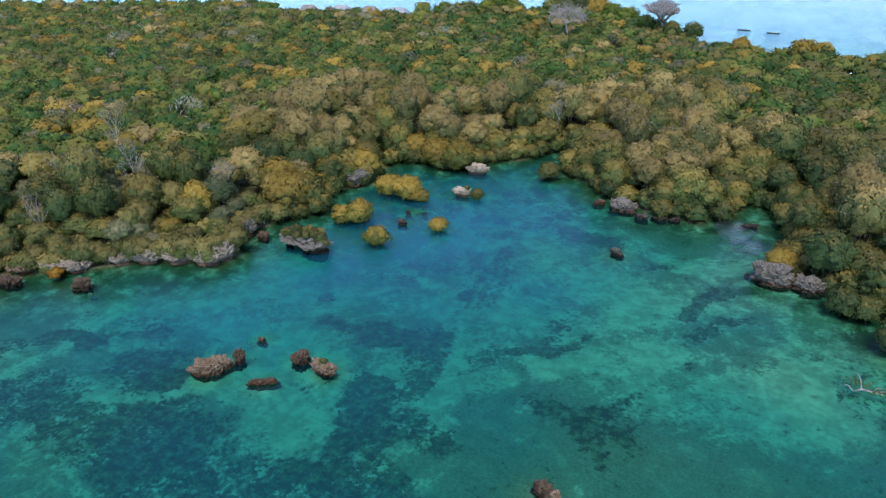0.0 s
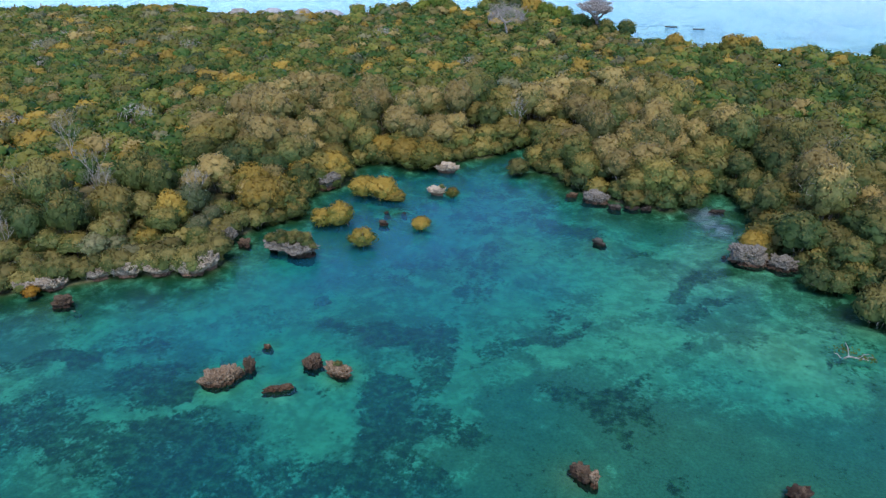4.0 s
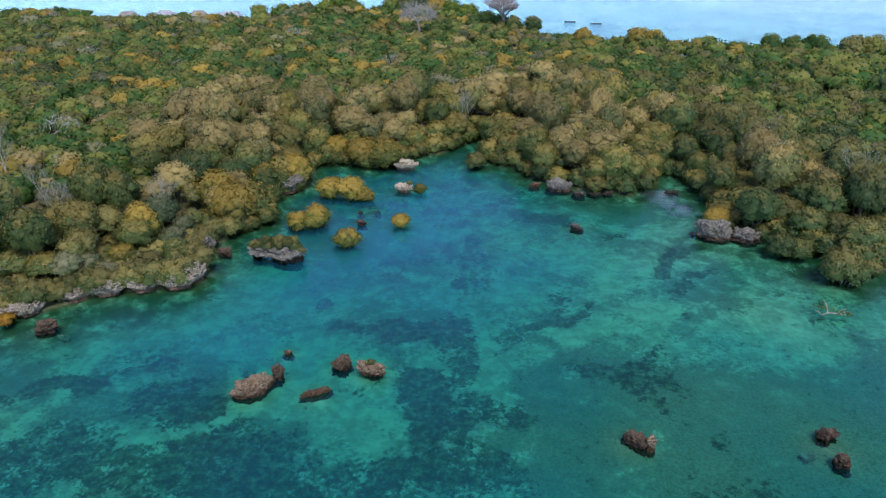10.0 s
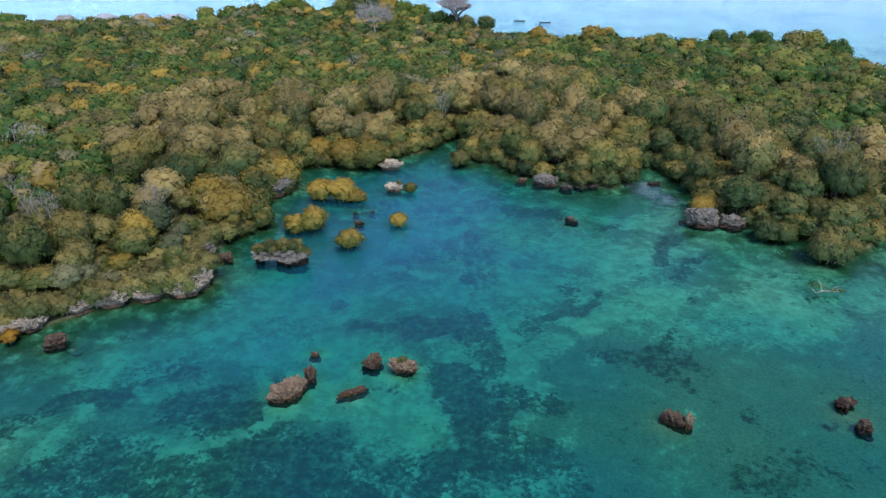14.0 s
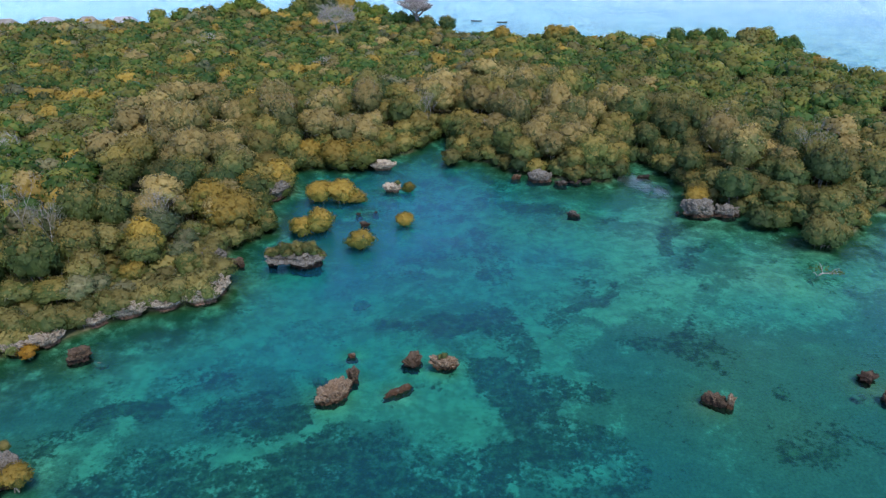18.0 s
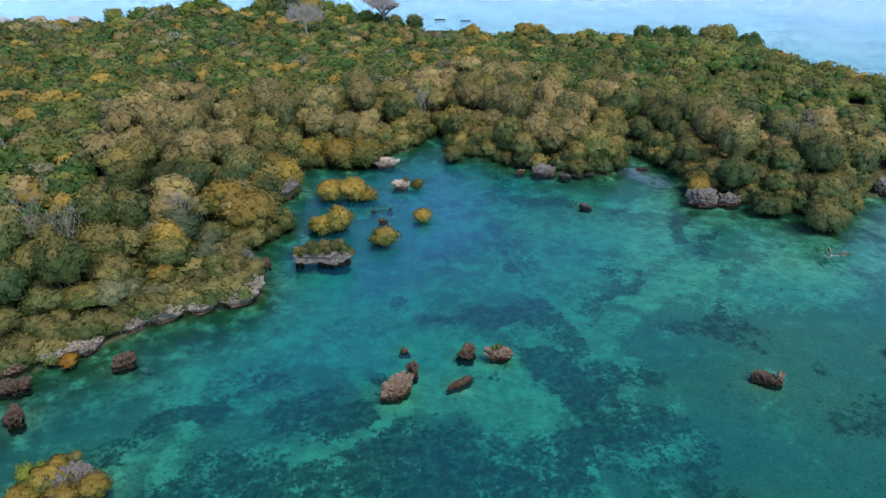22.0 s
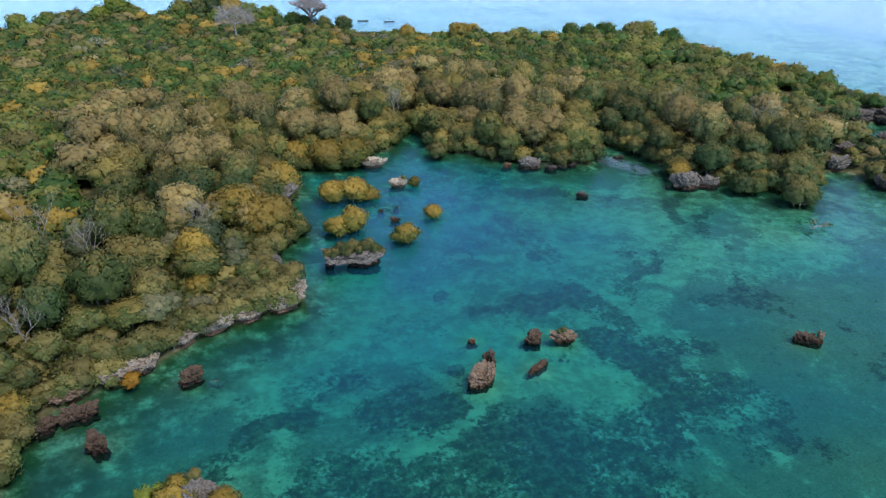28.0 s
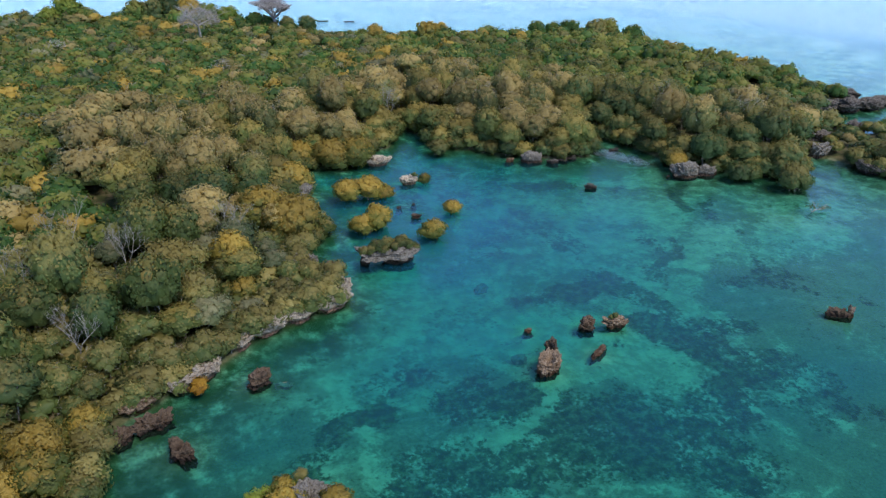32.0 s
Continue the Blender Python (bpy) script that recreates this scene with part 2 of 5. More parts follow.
def water_material():
    """Clear shallow sea: what passes through it loses red with depth, a little is scattered back, the rest is mirror gloss."""
    m = Mat("sea_water")
    depth = m.attr("depth")
    passed = m.node("ShaderNodeCombineColor", i0=m.calc("EXPONENT", m.calc("MULTIPLY", depth, -1.45)),
                    i1=m.calc("EXPONENT", m.calc("MULTIPLY", depth, -0.31)), i2=m.calc("EXPONENT", m.calc("MULTIPLY", depth, -0.33)))
    clear = m.node("ShaderNodeBsdfTransparent", Color=passed.outputs[0])
    milk = m.node("ShaderNodeBsdfDiffuse", Color=(0.03, 0.235, 0.39, 1))
    body = m.node("ShaderNodeMixShader", i1=clear.outputs[0], i2=milk.outputs[0])
    m.link(m.calc("MULTIPLY", m.ramp(depth, 0.5, 2.4), 0.3), body.inputs[0])
    ripple = m.node("ShaderNodeMapping", Scale=(1.0, 2.4, 1.0), Rotation=(0, 0, 0.5))
    m.link(m.place(), ripple.inputs[0])
    w = m.calc("ADD", m.noise(1.1, 3.0, 0.6, ripple.outputs[0]), m.calc("MULTIPLY", m.noise(0.22, 3.0, 0.5, ripple.outputs[0]), 1.6))
    bump = m.node("ShaderNodeBump", Strength=m.calc("ADD", m.calc("ADD", 0.38, m.calc("MULTIPLY", m.attr("wind"), 2.4)), m.calc("MULTIPLY", m.ramp(depth, 2.0, 3.0), 0.5)), Distance=0.16, Height=w).outputs[0]
    gloss = m.node("ShaderNodeBsdfGlossy", Roughness=m.calc("ADD", 0.12, m.calc("MULTIPLY", m.attr("wind"), 0.34)), Color=(0.76, 0.85, 0.91, 1), Normal=bump)
    fres = m.node("ShaderNodeFresnel", IOR=1.333, Normal=bump)
    # reflection raised beyond Fresnel on ruffled water, to put in a sky glint
    boosted_shine = m.calc("MULTIPLY", fres.outputs[0], m.calc("ADD", 1.0, m.calc("MULTIPLY", m.attr("wind"), 3.0)))
    both = m.node("ShaderNodeMixShader", i0=boosted_shine, i1=body.outputs[0], i2=gloss.outputs[0])
    m.link(both.outputs[0], m.out.inputs[0])
    return m.mat


GROUND, WATER = ground_material(), water_material()

# ---- the plan: coast, ground, water ----
# the coast, anticlockwise with the land on the inner side
SHORE_NEAR = [
    (-110, -60), (-80, -10), (-67, 25), (-59, 45), (-55.5, 57), (-54.5, 66), (-51.5, 68), (-47, 70.2), (-40, 75.8), (-36.5, 77.6),
    (-31.3, 79.6), (-27.4, 80.6), (-26.6, 84), (-29, 88), (-29.5, 93), (-27, 97), (-23.5, 102), (-25.5, 107), (-27, 112), (-22.8, 116.8),
    (-25, 127.5), (-19, 130), (-13.5, 127.6), (-9, 130)]
SHORE_INLET = [
    (-5, 135.5), (-0.6, 139), (2.5, 144), (5.6, 148), (8.5, 142), (8, 135), (10, 131.5), (14, 129.5), (17, 125), (22, 122), (27, 119.5),
    (33, 119), (37, 122.5), (39.5, 128.5), (42.5, 129), (45, 123), (46.5, 116), (45.5, 107), (45, 104.3), (50, 103.5), (54, 101.5), (57.5, 99),
    (60, 94), (63, 93)]
SHORE_HEADLAND = [
    (67, 97), (72, 102), (77, 103), (79, 98), (79, 92), (83, 84), (95, 78), (120, 72), (140, 84), (130, 100), (106, 110.5), (92, 113),
    (97, 120), (100, 128), (113, 127), (121, 125), (131, 129), (125, 140), (123, 157), (118, 171)]
SHORE_FAR = [
    (114, 190), (112, 214), (106, 224), (82, 226), (60, 231), (48, 240), (22, 256), (12, 268), (4, 277), (-28, 294), (-62, 297), (-95, 292),
    (-127, 297), (-200, 284), (-290, 262), (-420, 300), (-420, -60)]
COAST = np.array(SHORE_NEAR + SHORE_INLET + SHORE_HEADLAND + SHORE_FAR, float)


def coast_distance(x, y):
    """Metres to the coast: above zero on land, below zero at sea."""
    px, py = np.ravel(x).astype(float), np.ravel(y).astype(float)
    best, inside = np.full(px.shape, 1e9), np.zeros(px.shape, bool)
    for (ax, ay), (bx, by) in zip(COAST, np.roll(COAST, -1, 0)):
        dx, dy = bx - ax, by - ay
        s = np.clip(((px - ax) * dx + (py - ay) * dy) / (dx * dx + dy * dy), 0, 1)
        best = np.minimum(best, np.hypot(px - ax - s * dx, py - ay - s * dy))
        if ay != by:
            inside ^= ((ay > py) != (by > py)) & (px < ax + (py - ay) * dx / dy)
    return np.where(inside, best, -best).reshape(np.shape(x))


def smooth(a, low, high):
    s = np.clip((a - low) / (high - low), 0, 1)
    return s * s * (3 - 2 * s)


def wobble(x, y, scale, seed):
    """Cheap smooth noise of about -1 to 1."""
    r = np.random.RandomState(seed)
    out = 0.0
    for _ in range(6):
        a, f, p = r.uniform(0, 6.28), r.uniform(0.6, 1.6) / scale, r.uniform(0, 6.28)
        out = out + np.sin((x * math.cos(a) + y * math.sin(a)) * f * 6.28 + p + 0.8 * np.sin((y * math.cos(a) - x * math.sin(a)) * f * 5 + p))
    return out / 3.2


# sand heaped round the rocks: x, y, radius
SHOALS = [(-10.8, 59.6, 3), (-8.9, 62.3, 1.8), (-2.4, 64.9, 2), (1.15, 64.2, 2.4), (-4.1, 60, 2), (-9.15, 66.8, 1.5), (27.9, 56, 2.4), (46.0, 57.4, 3), (24.1, 103.9, 2.2),
          (-40.3, 68.2, 2.4), (-48.2, 60.2, 2.8), (-51.2, 64.8, 3), (-9.1, 102.6, 2), (-9, 107.3, 2.4), (-26.6, 90.2, 2), (-9.6, 95, 2.6), (-3, 102.5, 2.4), (-17, 100.5, 4), (-14, 113, 5), (-5, 117, 3),
          (6.3, 130, 3), (-40, 49, 5), (-18, 89.6, 5), (58, 90.6, 4), (41, 120, 2)]


def ground_height(x, y):
    d = coast_distance(x, y) + 0.7 * wobble(x, y, 7.0, 3)
    land = 0.1 + 0.9 * smooth(d, 0, 5) + 1.2 * smooth(d, 5, 30)
    depth = 0.3 + 0.7 * smooth(-d, 0, 2) * 0.45 + 0.4 * (1 - np.exp(np.minimum(d, 0) / 8.0)) + 0.14 * wobble(x, y, 23.0, 5) * smooth(-d, 2, 12)
    depth = depth + (0.8 * np.exp(-((x + 4) / 24) ** 2 - ((y - 110) / 32) ** 2) + 0.3 * np.exp(-((x + 16) / 20) ** 2 - ((y - 74) / 20) ** 2)) * smooth(-d, 1, 7) - 0.12 * smooth(x, 15, 35) * smooth(-d, 0, 4) + np.clip(-d - 75, 0, 200) * 0.05
    heap = np.zeros(np.shape(x))
    for sx, sy, sr in SHOALS:
        heap = np.maximum(heap, (0.22 if sr > 3.5 else 0.5) * np.exp(-((x - sx) ** 2 + (y - sy) ** 2) / sr ** 2))
    return np.where(d > 0, land, -depth * (1 - heap))


def stretched(low, high, step, far, n):
    mid = np.arange(low, high + step / 2, step)
    out = np.geomspace(step, far, n)
    return np.concatenate([(low - np.cumsum(out))[::-1], mid, high + np.cumsum(out)])


def sheet(name, xs, ys, z, material, layers):
    gx, gy = np.meshgrid(xs, ys)
    nx, ny = len(xs), len(ys)
    verts = np.stack([gx, gy, z(gx, gy) if callable(z) else np.full(gx.shape, z)], -1).reshape(-1, 3)
    i = (np.arange(ny - 1)[:, None] * nx + np.arange(nx - 1)).ravel()
    faces = np.stack([i, i + 1, i + nx + 1, i + nx], 1)
    mesh = mesh_from(name, verts, faces, material)
    for key, fn in layers.items():
        mesh.attributes.new(key, "FLOAT", "POINT").data.foreach_set("value", np.ravel(fn(gx, gy)).astype(np.float32))
    return new(name, mesh)


def mesh_from(name, verts, faces, material, smooth_shade=True, soft=None, lit_tops=None):
    """A mesh from arrays of corners and of equal-sided faces."""
    verts, faces = np.asarray(verts, np.float32), np.asarray(faces, np.int32)
    mesh = bpy.data.meshes.new(name)
    k = faces.shape[1]
    mesh.vertices.add(len(verts))
    mesh.vertices.foreach_set("co", verts.ravel())
    mesh.loops.add(faces.size)
    mesh.loops.foreach_set("vertex_index", faces.ravel())
    mesh.polygons.add(len(faces))
    mesh.polygons.foreach_set("loop_start", np.arange(0, faces.size, k, dtype=np.int32))
    mesh.polygons.foreach_set("use_smooth", np.full(len(faces), smooth_shade))
    mesh.update(calc_edges=True)
    mesh.materials.append(material)
    if lit_tops is not None:
        mesh.attributes.new("lit_top", "FLOAT", "POINT").data.foreach_set("value", np.asarray(lit_tops, np.float32))
    if soft is not None:
        mesh.normals_split_custom_set_from_vertices(np.asarray(soft, np.float32).tolist())
    return mesh


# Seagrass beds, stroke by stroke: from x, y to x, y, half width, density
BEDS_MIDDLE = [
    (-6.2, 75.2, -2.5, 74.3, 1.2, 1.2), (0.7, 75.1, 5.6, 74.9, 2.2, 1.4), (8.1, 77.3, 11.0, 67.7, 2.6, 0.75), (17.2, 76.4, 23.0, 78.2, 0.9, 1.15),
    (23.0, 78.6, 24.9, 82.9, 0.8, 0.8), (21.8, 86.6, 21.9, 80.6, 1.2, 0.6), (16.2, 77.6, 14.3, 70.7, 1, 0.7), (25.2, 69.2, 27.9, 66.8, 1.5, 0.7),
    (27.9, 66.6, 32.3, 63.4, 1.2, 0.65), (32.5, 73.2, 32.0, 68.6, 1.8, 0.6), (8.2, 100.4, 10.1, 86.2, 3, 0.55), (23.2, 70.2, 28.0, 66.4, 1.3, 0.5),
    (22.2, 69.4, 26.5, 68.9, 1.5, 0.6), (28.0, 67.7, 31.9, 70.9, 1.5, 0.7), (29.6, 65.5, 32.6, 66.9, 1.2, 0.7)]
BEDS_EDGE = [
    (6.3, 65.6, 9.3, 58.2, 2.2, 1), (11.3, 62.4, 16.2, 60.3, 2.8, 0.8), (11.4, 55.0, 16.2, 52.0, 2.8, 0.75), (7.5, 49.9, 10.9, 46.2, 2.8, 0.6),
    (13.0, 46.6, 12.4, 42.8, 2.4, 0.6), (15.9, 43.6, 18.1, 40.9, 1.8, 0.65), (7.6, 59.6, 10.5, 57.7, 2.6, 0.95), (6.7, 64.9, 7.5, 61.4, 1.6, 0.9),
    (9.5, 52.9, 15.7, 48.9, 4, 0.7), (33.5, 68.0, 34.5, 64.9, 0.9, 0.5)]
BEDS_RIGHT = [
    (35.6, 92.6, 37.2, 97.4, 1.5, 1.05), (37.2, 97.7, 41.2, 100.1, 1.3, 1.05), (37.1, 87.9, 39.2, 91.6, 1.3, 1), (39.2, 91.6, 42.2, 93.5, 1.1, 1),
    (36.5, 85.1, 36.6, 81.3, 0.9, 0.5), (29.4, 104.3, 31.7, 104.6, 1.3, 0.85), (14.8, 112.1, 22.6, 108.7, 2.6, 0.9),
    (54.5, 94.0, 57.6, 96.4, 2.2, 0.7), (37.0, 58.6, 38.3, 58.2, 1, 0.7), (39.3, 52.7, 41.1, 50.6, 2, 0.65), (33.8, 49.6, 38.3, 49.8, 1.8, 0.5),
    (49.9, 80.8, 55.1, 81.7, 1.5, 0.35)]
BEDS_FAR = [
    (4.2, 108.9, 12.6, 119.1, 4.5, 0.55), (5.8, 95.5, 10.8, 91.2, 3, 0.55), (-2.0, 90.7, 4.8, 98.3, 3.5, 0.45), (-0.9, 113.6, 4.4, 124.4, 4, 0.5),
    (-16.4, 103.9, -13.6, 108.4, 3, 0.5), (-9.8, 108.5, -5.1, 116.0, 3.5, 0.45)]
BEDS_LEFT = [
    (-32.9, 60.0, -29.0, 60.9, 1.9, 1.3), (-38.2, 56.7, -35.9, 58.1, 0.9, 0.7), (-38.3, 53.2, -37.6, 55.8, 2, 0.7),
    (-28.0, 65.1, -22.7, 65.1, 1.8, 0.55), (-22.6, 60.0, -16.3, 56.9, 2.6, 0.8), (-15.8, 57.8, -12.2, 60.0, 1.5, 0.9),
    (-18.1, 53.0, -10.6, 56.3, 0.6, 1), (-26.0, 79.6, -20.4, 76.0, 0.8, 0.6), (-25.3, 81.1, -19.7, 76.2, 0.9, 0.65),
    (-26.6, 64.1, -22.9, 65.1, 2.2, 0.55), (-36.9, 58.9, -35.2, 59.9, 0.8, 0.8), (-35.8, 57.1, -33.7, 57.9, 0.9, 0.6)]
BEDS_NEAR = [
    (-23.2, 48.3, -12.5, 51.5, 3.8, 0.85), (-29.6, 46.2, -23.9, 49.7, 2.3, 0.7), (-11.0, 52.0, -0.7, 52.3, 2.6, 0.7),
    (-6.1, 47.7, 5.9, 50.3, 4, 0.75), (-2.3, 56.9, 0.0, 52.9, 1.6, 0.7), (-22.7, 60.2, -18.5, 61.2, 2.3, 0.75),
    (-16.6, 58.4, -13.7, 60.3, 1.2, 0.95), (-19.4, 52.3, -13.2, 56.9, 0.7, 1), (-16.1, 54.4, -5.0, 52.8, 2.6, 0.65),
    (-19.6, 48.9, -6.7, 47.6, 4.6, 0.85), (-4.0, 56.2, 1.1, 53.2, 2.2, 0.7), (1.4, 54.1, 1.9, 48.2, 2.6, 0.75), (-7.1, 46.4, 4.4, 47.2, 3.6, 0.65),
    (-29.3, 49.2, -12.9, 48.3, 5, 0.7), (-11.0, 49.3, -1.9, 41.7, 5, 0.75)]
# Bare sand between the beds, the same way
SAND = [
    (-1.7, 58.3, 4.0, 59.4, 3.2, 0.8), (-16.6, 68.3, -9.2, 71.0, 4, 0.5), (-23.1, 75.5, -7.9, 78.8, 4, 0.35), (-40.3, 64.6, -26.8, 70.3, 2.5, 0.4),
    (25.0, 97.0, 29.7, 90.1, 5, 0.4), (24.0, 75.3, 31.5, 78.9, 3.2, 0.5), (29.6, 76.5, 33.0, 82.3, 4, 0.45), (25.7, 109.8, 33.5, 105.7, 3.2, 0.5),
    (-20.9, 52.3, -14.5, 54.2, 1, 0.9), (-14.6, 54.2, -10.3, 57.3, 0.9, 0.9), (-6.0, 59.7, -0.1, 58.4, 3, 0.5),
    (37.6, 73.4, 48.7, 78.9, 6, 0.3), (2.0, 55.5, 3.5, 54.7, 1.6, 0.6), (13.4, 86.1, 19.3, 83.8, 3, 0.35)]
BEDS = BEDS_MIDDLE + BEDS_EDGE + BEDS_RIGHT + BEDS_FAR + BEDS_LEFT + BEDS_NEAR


def strokes(x, y, rows, soft=(0.6, 1.2)):
    """Soft-edged strokes: the densest one wins at each place."""
    out = np.zeros(np.shape(x))
    for ax, ay, bx, by, wide, dense in rows:
        dx, dy = bx - ax, by - ay
        along = np.clip(((x - ax) * dx + (y - ay) * dy) / (dx * dx + dy * dy), 0, 1)
        out = np.maximum(out, dense * (1 - smooth(np.hypot(x - ax - along * dx, y - ay - along * dy) / wide, *soft)))
    return out


def pan_map(x, y):
    """The bare sand pan round the middle rocks, cut off by a straight bed edge on one side."""
    wx, wy = x + 1.5 * wobble(x, y, 7.0, 13), y + 1.2 * wobble(x, y, 7.0, 14)
    pan = 1 - smooth(np.hypot((wx + 4) / 11.5, (wy - 63) / 8.0), 0.72, 1.05)
    tail = 1 - smooth(np.hypot((wx - 1.5) / 5.5, (wy - 55.5) / 5.0), 0.7, 1.05)
    return np.maximum(pan, tail) * (1 - smooth(x - 3.7 - (63.7 - y) * 0.43, -0.25, 0.25))


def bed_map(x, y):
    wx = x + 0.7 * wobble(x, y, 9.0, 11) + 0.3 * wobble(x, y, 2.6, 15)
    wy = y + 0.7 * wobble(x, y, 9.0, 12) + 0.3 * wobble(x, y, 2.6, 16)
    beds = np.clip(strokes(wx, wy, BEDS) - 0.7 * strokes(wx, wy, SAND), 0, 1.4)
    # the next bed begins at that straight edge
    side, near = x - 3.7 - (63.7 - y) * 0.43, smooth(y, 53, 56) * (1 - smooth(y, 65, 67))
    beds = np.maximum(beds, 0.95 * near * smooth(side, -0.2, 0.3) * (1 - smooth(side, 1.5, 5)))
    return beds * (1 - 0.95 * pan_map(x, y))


def mottle_map(x, y):
    near = smooth(-y, -66, -58) * (1 - smooth(x, 14, 26))
    return 0.57 + 0.1 * near + 0.4 * smooth(x, 12, 22) * smooth(-y, -80, -60) + 0.2 * wobble(x, y, 31.0, 21) - 0.7 * strokes(x, y, SAND, (0.3, 1.3)) - 0.3 * pan_map(x, y)


def rubble_shade_map(x, y):
    # a band of rubble, widened to hold painted bank shade as well
    d = -coast_distance(x, y)
    return 1 - smooth(d + 2.0 * wobble(x, y, 9.0, 61), 2.0, 8.5 + 8.0 * smooth(-x, 22, 30) * (1 - smooth(y, 82, 88)) + 6.0 * smooth(-x, 38, 48))


XS, YS = stretched(-95, 120, 1.0, 600, 26), stretched(20, 150, 0.9, 600, 26)
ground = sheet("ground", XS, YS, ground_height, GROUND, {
    "land": lambda x, y: smooth(ground_height(x, y), -0.1, 0.25), "weed": bed_map, "mottle": mottle_map, "rubble_shade": rubble_shade_map})
tagged(ground, "island soil running down to a sandy seagrass seabed", "ground", kind="structure")


def wind_map(x, y):
    """Where a breeze ruffles the surface and extra sky glint is put in: at the mouth of the recess and over the side
    open to the sea.
    """
    gust_glint = strokes(x, y, [(38.0, 119.5, 41.0, 112.5, 3.2, 0.8)], (0.0, 1.5))
    return np.clip(np.maximum(gust_glint, 0.1 * smooth(x + 0.3 * (y - 90), 36, 60) * (1 - smooth(y, 112, 126))) + 0.03 * wobble(x, y, 12.0, 71) + 0.5 * gust_glint * wobble(x, 0.45 * y, 1.7, 72), 0, 1)


water = sheet("water", XS, YS, 0.0, WATER, {"wind": wind_map, "depth": lambda x, y: np.clip(-ground_height(x, y), 0.05, 9.0)})
tagged(water, "clear turquoise shallow lagoon and sea water", "water", kind="structure")


# ---- building blocks ----
def part(name, mesh, parent, label="", m=None):
    ob = new(name, mesh)
    ob.parent = parent
    if m is not None:
        ob.matrix_local = m
    return tagged(ob, label) if label else ob


def ground_at(x, y):
    return float(ground_height(np.array([x], float), np.array([y], float))[0])


ICO = {}


def ico(level):
    if level not in ICO:
        bm = bmesh.new()
        bmesh.ops.create_icosphere(bm, subdivisions=level, radius=1)
        ICO[level] = (np.array([v.co[:] for v in bm.verts]), np.array([[v.index for v in f.verts] for f in bm.faces]))
        bm.free()
    return ICO[level]


def joined(pieces):
    verts, faces, n = [], [], 0
    for v, f in pieces:
        verts.append(v)
        faces.append(np.asarray(f) + n)
        n += len(v)
    return np.concatenate(verts), np.concatenate(faces)


def tube(points, radii, sides=6):
    """A tapered limb along points, as triangles."""
    points = np.array(points, float)
    ahead = np.gradient(points, axis=0)
    ahead /= np.linalg.norm(ahead, axis=1)[:, None] + 1e-9
    ref = np.array([0.3, 0.1, 0.95]) if abs(ahead[0][2]) < 0.8 else np.array([1.0, 0.2, 0])
    side = np.cross(ahead, ref)
    side /= np.linalg.norm(side, axis=1)[:, None] + 1e-9
    up = np.cross(side, ahead)
    a = np.arange(sides) / sides * 2 * math.pi
    ring = points[:, None] + np.array(radii)[:, None, None] * (np.cos(a)[:, None] * side[:, None] + np.sin(a)[:, None] * up[:, None])
    faces = []
    for i in range(len(points) - 1):
        for j in range(sides):
            p, q = i * sides + j, i * sides + (j + 1) % sides
            faces += [(p, q, q + sides), (p, q + sides, p + sides)]
    return ring.reshape(-1, 3), np.array(faces)


def sprays(r, centres, normals, long, wide, jitter=0.6):
    """Leaf sprays: kite-shaped, slightly folded, facing outwards with a random tilt; two triangles each."""
    n = len(centres)
    nn = normals + jitter * r.normal(size=(n, 3)) * 0.6
    nn /= np.linalg.norm(nn, axis=1)[:, None] + 1e-9
    u = np.cross(nn, r.normal(size=(n, 3)))
    u /= np.linalg.norm(u, axis=1)[:, None] + 1e-9
    v = np.cross(nn, u)
    s = r.uniform(0.6, 1.35, (n, 1))
    fold = nn * (wide * 0.5) * s
    corners = np.stack([centres - u * long * s, centres - v * wide * s - fold, centres + u * long * s, centres + v * wide * s - fold], 1)
    i = np.arange(n)[:, None] * 4
    return corners.reshape(-1, 3), np.concatenate([i + [0, 1, 2], i + [0, 2, 3]])


